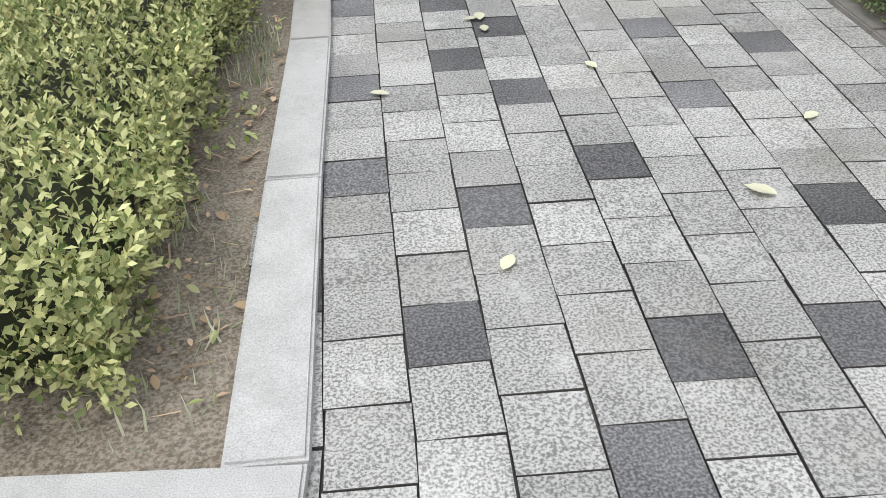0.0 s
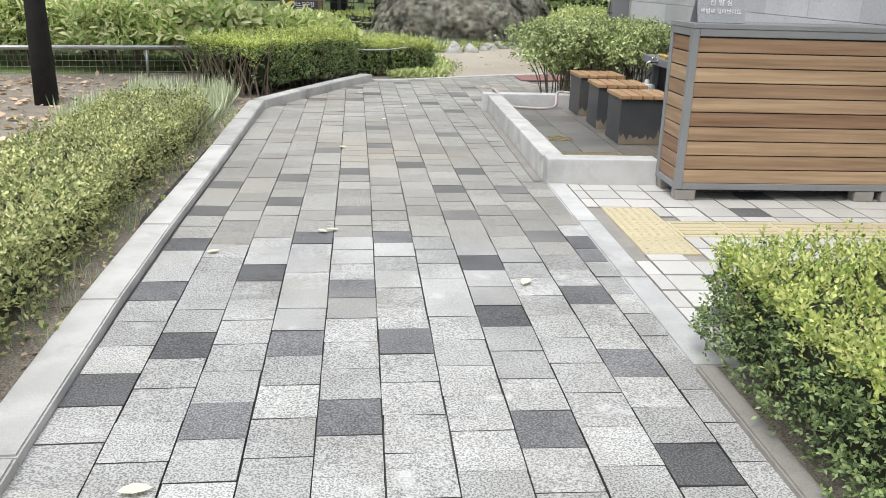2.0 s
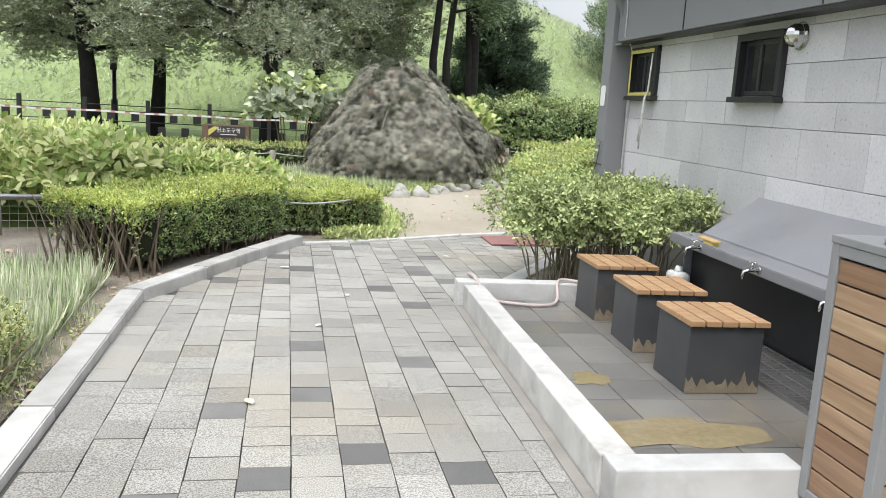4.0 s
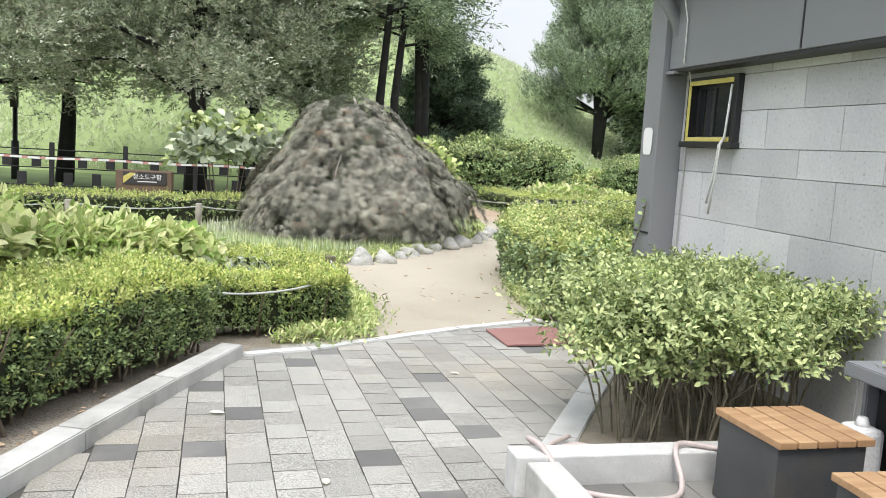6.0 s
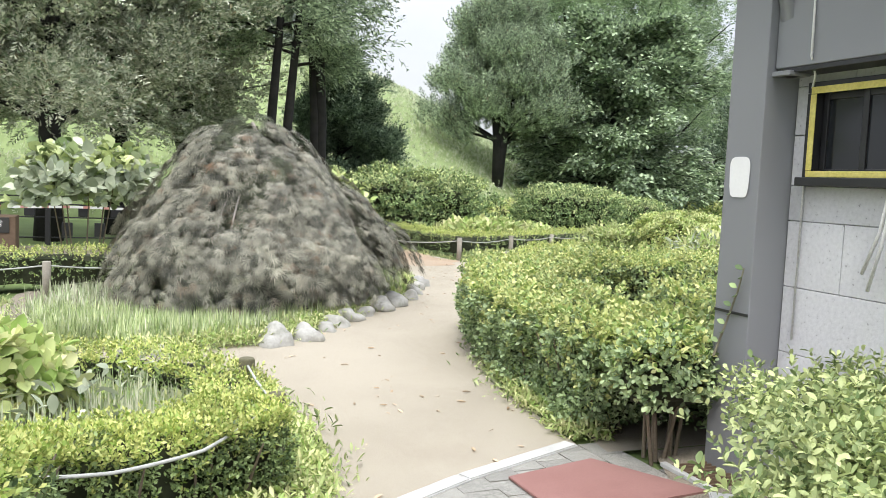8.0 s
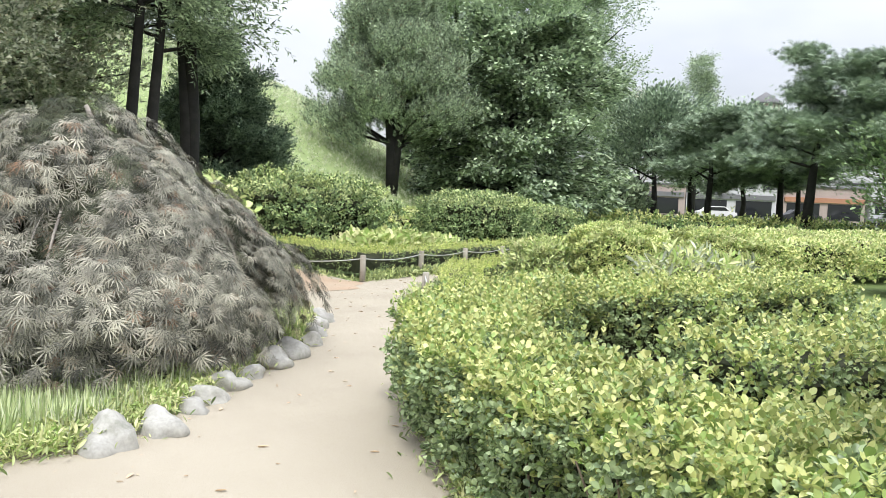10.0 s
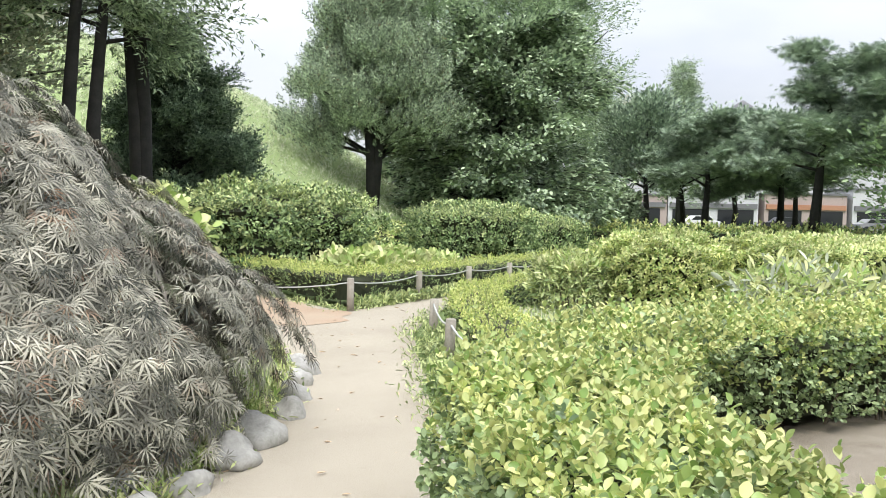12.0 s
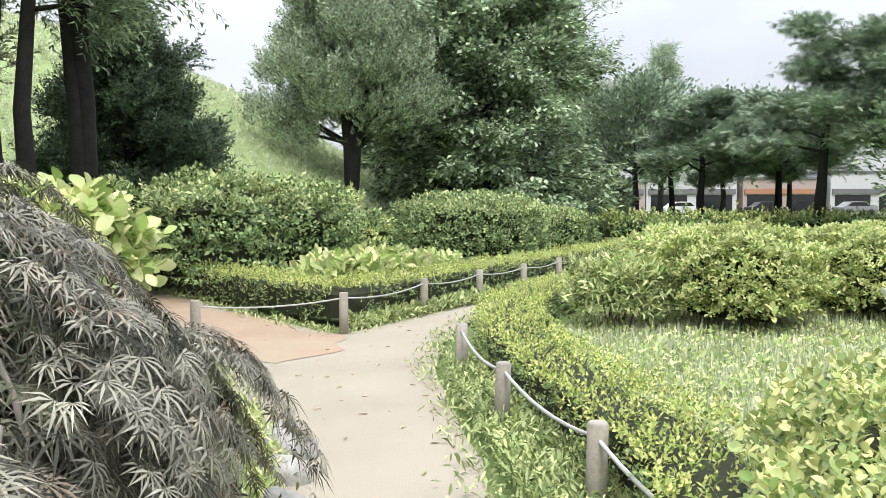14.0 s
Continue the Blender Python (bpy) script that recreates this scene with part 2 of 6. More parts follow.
M_HOSE = rough_surface("pink_grey_hose", (0.47, 0.39, 0.37), (0.58, 0.5, 0.47), 80, 6.0, roughness=0.5, bumps=0.05)
M_WHITE = rough_surface("white_plastic", (0.70, 0.70, 0.69), (0.78, 0.78, 0.77), 60, 4.0, roughness=0.5, bumps=0.03)
M_PRINT = rough_surface("printed_white", (0.78, 0.78, 0.78), (0.82, 0.82, 0.82), 60, 4.0, roughness=0.6, bumps=0.0, specks=[(0.3, (0.77, 0.77, 0.77)), (0.7, (0.82, 0.82, 0.82))])
M_TAPE = rough_surface("yellow_masking_tape", (0.58, 0.50, 0.11), (0.68, 0.60, 0.2), 60, 12.0, roughness=0.6, bumps=0.3)
M_BLACK = rough_surface("black_frame", (0.016, 0.016, 0.018), (0.03, 0.03, 0.032), 90, 4.0, roughness=0.35, bumps=0.03)
M_REDTAPE = rough_surface("red_tape", (0.5, 0.22, 0.2), (0.58, 0.3, 0.27), 60, 4.0, roughness=0.5, bumps=0.0)
M_BROWNBOX = rough_surface("brown_painted_wood", (0.13, 0.085, 0.055), (0.19, 0.13, 0.09), 90, 6.0, roughness=0.7, bumps=0.2)
M_SIGN = rough_surface("grey_sign", (0.30, 0.31, 0.33), (0.35, 0.36, 0.38), 90, 4.0, roughness=0.5, bumps=0.02)
M_DARKSIGN = rough_surface("dark_sign_panel", (0.035, 0.033, 0.035), (0.055, 0.052, 0.05), 90, 4.0, roughness=0.5, bumps=0.02)
M_PINKWALL = rough_surface("pale_pink_render", (0.36, 0.29, 0.27), (0.43, 0.35, 0.33), 20, 0.3, roughness=0.9)
M_WHITEWALL = rough_surface("pale_render", (0.50, 0.50, 0.52), (0.58, 0.58, 0.60), 20, 0.3, roughness=0.9)
M_ORANGEWALL = rough_surface("orange_awning", (0.36, 0.17, 0.1), (0.42, 0.22, 0.14), 20, 0.3, roughness=0.8)
M_BRICK = rough_surface("beige_tower_render", (0.36, 0.30, 0.26), (0.45, 0.38, 0.33), 20, 0.3, roughness=0.9)
M_ROOF = rough_surface("grey_roof", (0.13, 0.13, 0.14), (0.2, 0.2, 0.21), 20, 0.3, roughness=0.8)
M_ASPHALT = rough_surface("asphalt", (0.045, 0.045, 0.047), (0.065, 0.065, 0.067), 100, 1.0, roughness=0.9)
M_DEAD = leaf_material("dead_leaf", (0.19, 0.145, 0.045), (0.36, 0.30, 0.125), 0.15)
M_FALLEN = leaf_material("yellow_green_leaf", (0.42, 0.46, 0.12), (0.58, 0.58, 0.22), 0.2)
M_SLAT = wood_material("stained_wood_slat", (0.225, 0.135, 0.075), (0.43, 0.29, 0.18), (1.2, 30, 30), 0.5, 0.3)
M_SEAT = wood_material("oiled_teak_slat", (0.34, 0.195, 0.095), (0.50, 0.315, 0.17), (30, 1.5, 30), 0.5, 0.1)
M_BRUSH = wood_material("brush_wood", (0.5, 0.33, 0.14), (0.62, 0.44, 0.2), (30, 3, 30), 0.6, 0.0)
M_GLASS, _n, _l, _b = material("dark_window_glass")
_b.inputs["Base Color"].default_value = (0.02, 0.022, 0.025, 1)
_b.inputs["Roughness"].default_value = 0.06

# older leaves, coloured darker also for the shading on hedge sides
L_BOX = leaf_material("box_leaf", (0.03, 0.06, 0.014), (0.20, 0.285, 0.075), 0.3, 0.5)
L_BOXNEW = leaf_material("box_new_leaf", (0.165, 0.275, 0.032), (0.42, 0.53, 0.098), 0.38, 0.5)
L_BOXPALE = leaf_material("dusty_box_leaf", (0.06, 0.105, 0.017), (0.46, 0.59, 0.12), 0.3, 0.5, (0.32, 0.29, 0.12))
L_EUO = leaf_material("euonymus_leaf", (0.065, 0.115, 0.03), (0.23, 0.32, 0.10), 0.28, 0.35)
L_EUONEW = leaf_material("euonymus_new_leaf", (0.13, 0.235, 0.035), (0.37, 0.475, 0.11), 0.38, 0.4)
L_ROSE = leaf_material("light_shrub_leaf", (0.08, 0.14, 0.03), (0.33, 0.43, 0.12), 0.35, 0.45)
L_LUSH = leaf_material("lush_garden_leaf", (0.19, 0.31, 0.05), (0.42, 0.54, 0.135), 0.4, 0.45)
L_GREY = leaf_material("grey_green_leaf", (0.15, 0.20, 0.085), (0.31, 0.37, 0.17), 0.3, 0.5)
L_MAPLE = leaf_material("bronze_laceleaf", (0.016, 0.021, 0.0085), (0.215, 0.232, 0.112), 0.15, 0.45, (0.2, 0.11, 0.06), (0.5, 1.45, 4.5))
# inner leaves coloured darker to give the shade behind the outer pads
L_MAPLEIN = leaf_material("shade_green_laceleaf", (0.014, 0.02, 0.007), (0.06, 0.075, 0.027), 0.3, 0.5)
L_JUNIPER = leaf_material("juniper_foliage", (0.100, 0.159, 0.053), (0.400, 0.509, 0.201), 0.25, 0.6, (0.25, 0.22, 0.12))
L_SPIRE = leaf_material("upright_juniper_foliage", (0.045, 0.071, 0.029), (0.250, 0.342, 0.138), 0.2, 0.6, (0.2, 0.16, 0.08))
L_YEW = leaf_material("yew_foliage", (0.018, 0.036, 0.015), (0.120, 0.180, 0.069), 0.2, 0.6)
L_DARK = leaf_material("dense_tree_leaf", (0.041, 0.074, 0.028), (0.247, 0.339, 0.131), 0.28, 0.55)
L_TALL = leaf_material("tall_tree_leaf", (0.084, 0.148, 0.047), (0.202, 0.292, 0.099), 0.3, 0.55)
L_PINE = leaf_material("pine_foliage", (0.072, 0.117, 0.051), (0.206, 0.286, 0.121), 0.2, 0.6)
L_SHRUB = leaf_material("dark_shrub_leaf", (0.035, 0.075, 0.018), (0.19, 0.28, 0.075), 0.3, 0.5)
L_BRIGHT = leaf_material("bright_shrub_leaf", (0.10, 0.19, 0.03), (0.36, 0.48, 0.11), 0.35, 0.5)
L_GRASS = leaf_material("grass_blade", (0.14, 0.22, 0.05), (0.33, 0.43, 0.14), 0.35, 0.5)
L_DRYGRASS = leaf_material("pale_grass_blade", (0.21, 0.31, 0.09), (0.40, 0.49, 0.19), 0.35, 0.5)

# ---- builders ----
from mathutils import geometry



def thing(name, label, category, group="", kind=""):
    return tagged(new(name), label, category, group, kind)


def part(name, bm, mat, parent=None, label=""):
    me = bpy.data.meshes.new(name)
    bm.to_mesh(me)
    bm.free()
    me.materials.append(mat)
    ob = new(name, me)
    ob.parent = parent
    return tagged(ob, label)


def raw(name, verts, faces, mat, parent=None, label="", smooth=False):
    me = bpy.data.meshes.new(name)
    me.from_pydata(verts, [], faces)
    me.materials.append(mat)
    if smooth:
        me.polygons.foreach_set("use_smooth", [True] * len(me.polygons))
    me.update()
    ob = new(name, me)
    ob.parent = parent
    return tagged(ob, label)


def box(bm, x0, x1, y0, y1, z0, z1, bevel=0.0):
    r = bmesh.ops.create_cube(bm, size=1.0, matrix=Matrix.Translation(((x0 + x1) / 2, (y0 + y1) / 2, (z0 + z1) / 2)) @ Matrix.Diagonal((x1 - x0, y1 - y0, z1 - z0, 1)))
    if bevel:
        edges = {e for v in r["verts"] for e in v.link_edges}
        bmesh.ops.bevel(bm, geom=list(edges), offset=bevel, segments=2, affect="EDGES", profile=0.5)
    return bm


def block(name, x0, x1, y0, y1, z0, z1, mat, parent=None, bevel=0.004, label=""):
    return part(name, box(bmesh.new(), x0, x1, y0, y1, z0, z1, bevel), mat, parent, label)


def tube(bm, pts, radii, sides=7, caps=True):
    """A tapered round tube along pts."""
    rings = []
    pts = [Vector(p) for p in pts]
    for i, p in enumerate(pts):
        d = (pts[min(i + 1, len(pts) - 1)] - pts[max(i - 1, 0)]).normalized()
        a = d.orthogonal().normalized() if i == 0 else (side - d * side.dot(d)).normalized()
        side = a
        b = d.cross(a)
        r = radii[i] if hasattr(radii, "__len__") else radii
        rings.append([bm.verts.new(p + (a * math.cos(2 * math.pi * k / sides) + b * math.sin(2 * math.pi * k / sides)) * r) for k in range(sides)])
    for q, s in zip(rings, rings[1:]):
        for k in range(sides):
            f = bm.faces.new((q[k], q[(k + 1) % sides], s[(k + 1) % sides], s[k]))
            f.smooth = True
    if caps:
        bm.faces.new(rings[0][::-1])
        bm.faces.new(rings[-1])
    return bm


def sheet(name, outline, z, mat, kind="structure", label="", category="", wobble=0.0, step=0.35):
    """A flat sheet inside an outline whose edge wanders a little."""
    pts = []
    for (x0, y0), (x1, y1) in zip(outline, outline[1:] + outline[:1]):
        n = max(1, int(math.hypot(x1 - x0, y1 - y0) / step)) if wobble else 1
        for k in range(n):
            x, y = x0 + (x1 - x0) * k / n, y0 + (y1 - y0) * k / n
            if wobble:
                w = noise.noise_vector(Vector((x * 1.7, y * 1.7, 3.0)))
                x, y = x + w.x * wobble, y + w.y * wobble
            pts.append((x, y))
    k = len(pts)
    vs, _, fs, *_ = geometry.delaunay_2d_cdt([Vector(p) for p in pts], [(i, (i + 1) % k) for i in range(k)], [], 1, 1e-5)
    fs = [t if (vs[t[1]] - vs[t[0]]).cross(vs[t[2]] - vs[t[0]]) > 0 else t[::-1] for t in fs]
    return tagged(raw(name, [(v.x, v.y, z) for v in vs], fs, mat), label, category, "", kind)


def inside(pts, outline):
    """Which of the points (n, 2) lie in the outline."""
    x, y = pts[:, 0], pts[:, 1]
    hit = np.zeros(len(pts), bool)
    for (x0, y0), (x1, y1) in zip(outline, outline[1:] + outline[:1]):
        cross = (y0 > y) != (y1 > y)
        hit ^= cross & (x < (x1 - x0) * (y - y0) / (y1 - y0 + 1e-12) + x0)
    return hit


def scatter(outline, n):
    a = np.array(outline)
    lo, hi = a.min(0), a.max(0)
    out = np.zeros((0, 2))
    while len(out) < n:
        p = lo + rng.random((2 * n, 2)) * (hi - lo)
        out = np.vstack([out, p[inside(p, outline)]])
    return out[:n]


def unit(a):
    return a / (np.linalg.norm(a, axis=-1, keepdims=True) + 1e-9)


def _oval(w, fold):
    v = [(0, 0, 0), (w * .7, .25, fold), (w, .55, fold * 1.2), (w * .6, .85, fold * .6), (0, 1, -.06), (-w * .6, .85, fold * .6), (-w, .55, fold * 1.2), (-w * .7, .25, fold)]
    return np.array(v), [(0, 1, 2), (0, 2, 4), (2, 3, 4), (0, 4, 6), (4, 5, 6), (0, 6, 7)]


def _star(lobes, spread, w):
    v, f = [(0, 0, 0)], []
    for k in range(lobes):
        a = radians(spread) * (k / (lobes - 1) - .5) * 2
        s = 1 - .45 * abs(k / (lobes - 1) - .5) * 2
        c, d = math.sin(a), math.cos(a)
        v += [(c * .45 * s - d * w, d * .45 * s + c * w, .03), (c * .45 * s + d * w, d * .45 * s - c * w, .03), (c * s, d * s, -.12)]
        f += [(0, 3 * k + 2, 3 * k + 1), (3 * k + 1, 3 * k + 2, 3 * k + 3)]
    return np.array(v), f


def _spray(n, w, length):
    """A shoot with small side leaves in pairs."""
    v, f = [], []
    for k in range(n):
        y = (k + .5) / n
        s = length * (1 - .5 * y)
        for side in (-1, 1):
            i = len(v)
            v += [(0, y - w, 0), (side * s, y + s * .7, .08 * (-1) ** k), (side * s * .35, y + w * 1.6, .05)]
            f.append((i, i + 1, i + 2) if side > 0 else (i, i + 2, i + 1))
    return np.array(v), f


DIAMOND = (np.array([(0, 0, 0), (.27, .5, .07), (0, 1, 0), (-.27, .5, .07)]), [(0, 1, 2), (0, 2, 3)])
OVAL, BROAD, LONG = _oval(.27, .07), _oval(.36, .09), _oval(.15, .05)
STAR = _star(7, 85, .036)
SPRAY, FEATHER = _spray(4, .06, .4), _spray(5, .09, .33)
NEEDLES = _star(7, 85, .05)
BLADE = (np.array([(-.035, 0, 0), (.035, 0, 0), (.03, .55, .05), (-.03, .55, .05), (0, 1, .28)]), [(0, 1, 2), (0, 2, 3), (3, 2, 4)])


def leaves(name, at, axis, face, size, shape, mat, parent=None, label="", kind=""):
    """One mesh of many leaves: their feet, the ways they point, the ways they face and their lengths."""
    tv, tf = shape
    n, k = len(at), len(tv)
    y = unit(axis)
    x = unit(np.cross(y, face))
    z = np.cross(x, y)
    s = np.broadcast_to(np.asarray(size, float), (n,))[:, None, None]
    v = at[:, None, :] + s * (tv[None, :, 0:1] * x[:, None] + tv[None, :, 1:2] * y[:, None] + tv[None, :, 2:3] * z[:, None])
    f = (np.array(tf)[None] + (np.arange(n) * k)[:, None, None]).reshape(-1, 3)
    me = bpy.data.meshes.new(name)
    me.vertices.add(n * k)
    me.vertices.foreach_set("co", v.reshape(-1).astype(np.float32))
    me.loops.add(len(f) * 3)
    me.loops.foreach_set("vertex_index", f.reshape(-1).astype(np.int32))
    me.polygons.add(len(f))
    me.polygons.foreach_set("loop_start", (np.arange(len(f)) * 3).astype(np.int32))
    me.materials.append(mat)
    me.update(calc_edges=True)
    ob = new(name, me)
    ob.parent = parent
    return tagged(ob, label, "", "", kind)


def rand_dirs(n):
    return unit(rng.normal(size=(n, 3)))


def lumps(p, scale, amount):
    """A smooth uneven offset for points, by a few sine waves."""
    q = p * scale
    return amount * (np.sin(q[:, 0] * 1.3 + 1.7 * np.sin(q[:, 1] * 1.1)) + np.sin(q[:, 1] * 1.7 + q[:, 2] * 1.9 + 2) + np.sin(q[:, 2] * 2.3 + q[:, 0] * .7 + 4)) / 3


def shoots(p, nor, k, size, up=.5, spread=.75):
    """Leaves in whorls of k round short shoots at the points p that grow outward and up: their feet, axes and faces."""
    m = len(p)
    a = unit(nor * .7 + rand_dirs(m) * .55 + np.array([0, 0, up]))
    side = unit(np.cross(a, rand_dirs(m)))
    other = np.cross(a, side)
    turn = (np.arange(k) * 2.4)[None] + rng.random((m, 1)) * 6.3
    rise = np.linspace(-.9, .5, k)[None, :, None] * size
    out = side[:, None] * np.cos(turn)[..., None] + other[:, None] * np.sin(turn)[..., None]
    tip = np.linspace(1.15, .55, k)[None, :, None] * spread
    at = p[:, None] + a[:, None] * rise
    axis = a[:, None] * (1 - .6 * tip) + out * tip + rng.normal(size=(m, k, 3)) * .16
    face = a[:, None] - out * .25 + np.array([0, 0, .35]) + rng.normal(size=(m, k, 3)) * .2
    return at.reshape(-1, 3), axis.reshape(-1, 3), face.reshape(-1, 3)


def along(line, n):
    """n random places on a broken line, with the way to the right of it and the share of the length."""
    a = np.array(line, float)
    seg = np.linalg.norm(np.diff(a, axis=0), axis=1)
    cum = np.concatenate([[0], np.cumsum(seg)])
    t = rng.random(n) * cum[-1]
    i = np.clip(np.searchsorted(cum, t) - 1, 0, len(seg) - 1)
    d = (a[i + 1] - a[i]) / seg[i][:, None]
    return a[i] + d * (t - cum[i])[:, None], np.stack([d[:, 1], -d[:, 0]], 1), d, t / cum[-1], cum[-1]


def hedge(label, line, width, height, n, size, mat, mat_new, shape=DIAMOND, foot=0.06, group="", new_share=0.3, shag=0.03, stems=40, name="hedge", rounded=0.06, top_new=.88, whorl=5, bare=0.0):
    """A clipped hedge along a line (its middle): a dark core as inner shade, leafy faces, fresh leaves on top, and
    stems at the foot.
    """
    h = thing(name, label, "hedge", group)
    h.location = (*line[0], 0)
    base = np.array([*line[0], 0.0])
    m = int(n / whorl)
    p2, side, d, share, length = along(line, m)
    per = np.array([height - foot, width, height - foot, 1.6 * width * height / length])
    which = rng.choice(4, m, p=per / per.sum())
    u = rng.random(m)
    off = np.where(which == 0, -width / 2, np.where(which == 2, width / 2, (u - .5) * width))
    z = np.where(which == 1, height, foot + (height - foot) * rng.random(m) ** 0.8)
    nor = np.zeros((m, 3))
    nor[:, :2] = side * np.where(which == 0, -1, np.where(which == 2, 1, 0))[:, None]
    nor[:, 2] = which == 1
    a = np.array(line, float)
    cap = which == 3
    first = rng.random(m) < .5
    d0, d1 = unit(a[1] - a[0]), unit(a[-1] - a[-2])
    end_d = np.where(first[:, None], -d0, d1)
    end_p = np.where(first[:, None], a[0], a[-1])
    end_s = np.stack([end_d[:, 1], -end_d[:, 0]], 1)
    p2 = np.where(cap[:, None], end_p, p2)
    side = np.where(cap[:, None], end_s, side)
    nor[:, :2] = np.where(cap[:, None], end_d, nor[:, :2])
    p = np.column_stack([p2 + side * off[:, None], z])
    edge = np.clip((np.abs(off) - width / 2 + rounded) / rounded, 0, 1) * np.clip((z - height + rounded) / rounded, 0, 1)
    p[:, 2] -= edge * rounded * .5
    p += nor * (lumps(p, 2.6, shag * .9) + lumps(p, 6.0, shag * .9) + lumps(p, 19.0, shag * .8))[:, None]
    p -= nor * (rng.exponential(shag * 1.1, m))[:, None]
    if bare:
        gone = (cap & first | (np.linalg.norm(p2 - a[0], axis=1) < bare) & (which != 1)) & (z < height * (.68 + .15 * rng.random(m))) & (rng.random(m) < .93)
        p, nor, z, m = p[~gone], nor[~gone], z[~gone], int((~gone).sum())
    fresh = (z > height - .06 - .05 * rng.random(m)) & (rng.random(m) < top_new) | (rng.random(m) < new_share * (z / height) ** 2)
    p[:, 2] += np.where(fresh & (z > height - .12), rng.exponential(shag * .45, m), 0)
    p -= base
    for named, pick, mat_, words in (("foliage", ~fresh, mat, ""), ("new_growth", fresh, mat_new, "fresh yellow-green shoots on top")):
        at, axis, face = shoots(p[pick], nor[pick], whorl, size, .8 if words else .35)
        leaves(named, at, axis, face, size * (.7 + .55 * rng.random(len(at))), shape, mat_, h, words, "stuff")
    # a near-black core stands in for the shade inside the hedge
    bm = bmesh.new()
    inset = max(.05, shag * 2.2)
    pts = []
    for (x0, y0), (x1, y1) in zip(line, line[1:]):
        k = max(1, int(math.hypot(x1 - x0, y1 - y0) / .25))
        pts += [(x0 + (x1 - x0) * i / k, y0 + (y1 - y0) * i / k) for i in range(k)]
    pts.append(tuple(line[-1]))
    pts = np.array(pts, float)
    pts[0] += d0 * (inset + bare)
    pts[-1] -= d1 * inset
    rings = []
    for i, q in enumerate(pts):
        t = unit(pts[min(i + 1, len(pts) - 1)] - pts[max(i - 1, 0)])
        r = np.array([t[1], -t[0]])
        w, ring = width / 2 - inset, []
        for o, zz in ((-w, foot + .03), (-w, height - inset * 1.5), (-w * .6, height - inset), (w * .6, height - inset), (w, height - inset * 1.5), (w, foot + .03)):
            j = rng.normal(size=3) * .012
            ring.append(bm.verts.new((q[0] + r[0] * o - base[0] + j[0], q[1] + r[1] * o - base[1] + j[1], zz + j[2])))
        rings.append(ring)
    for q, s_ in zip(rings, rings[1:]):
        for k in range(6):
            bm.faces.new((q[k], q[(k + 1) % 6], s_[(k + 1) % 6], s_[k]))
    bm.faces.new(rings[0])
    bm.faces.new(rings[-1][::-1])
    part("shade_core", bm, M_CORE, h)
    for k in range(int(bare * 130)):
        q = a[0] + d0 * bare * 1.2 * rng.random() + np.array([d0[1], -d0[0]]) * (rng.random() - .5) * width * .95 - base[:2]
        dx, dy = rng.normal(size=2) * .06
        bm_ = tube(bmesh.new(), [(q[0], q[1], -.02), (q[0] + dx, q[1] + dy, height * .45), (q[0] + dx * 2.4, q[1] + dy * 2.4, height * .92)], [.01 + .005 * rng.random(), .008, .004], 5, False)
        part("stem", bm_, M_TWIG, h, "bare crooked brown stem")
    if stems:
        q2, sd, _, _, _ = along(line, stems)
        for i in range(stems):
            x, y = q2[i] + sd[i] * (rng.random() - .5) * width * .75 - base[:2]
            dx, dy = rng.normal(size=2) * .05
            part("stem", tube(bmesh.new(), [(x, y, -.02), (x + dx, y + dy, height * .4), (x + dx * 2.2, y + dy * 2.2, height * .8)], [.011, .008, .004], 5, False), M_TWIG, h)
    return h


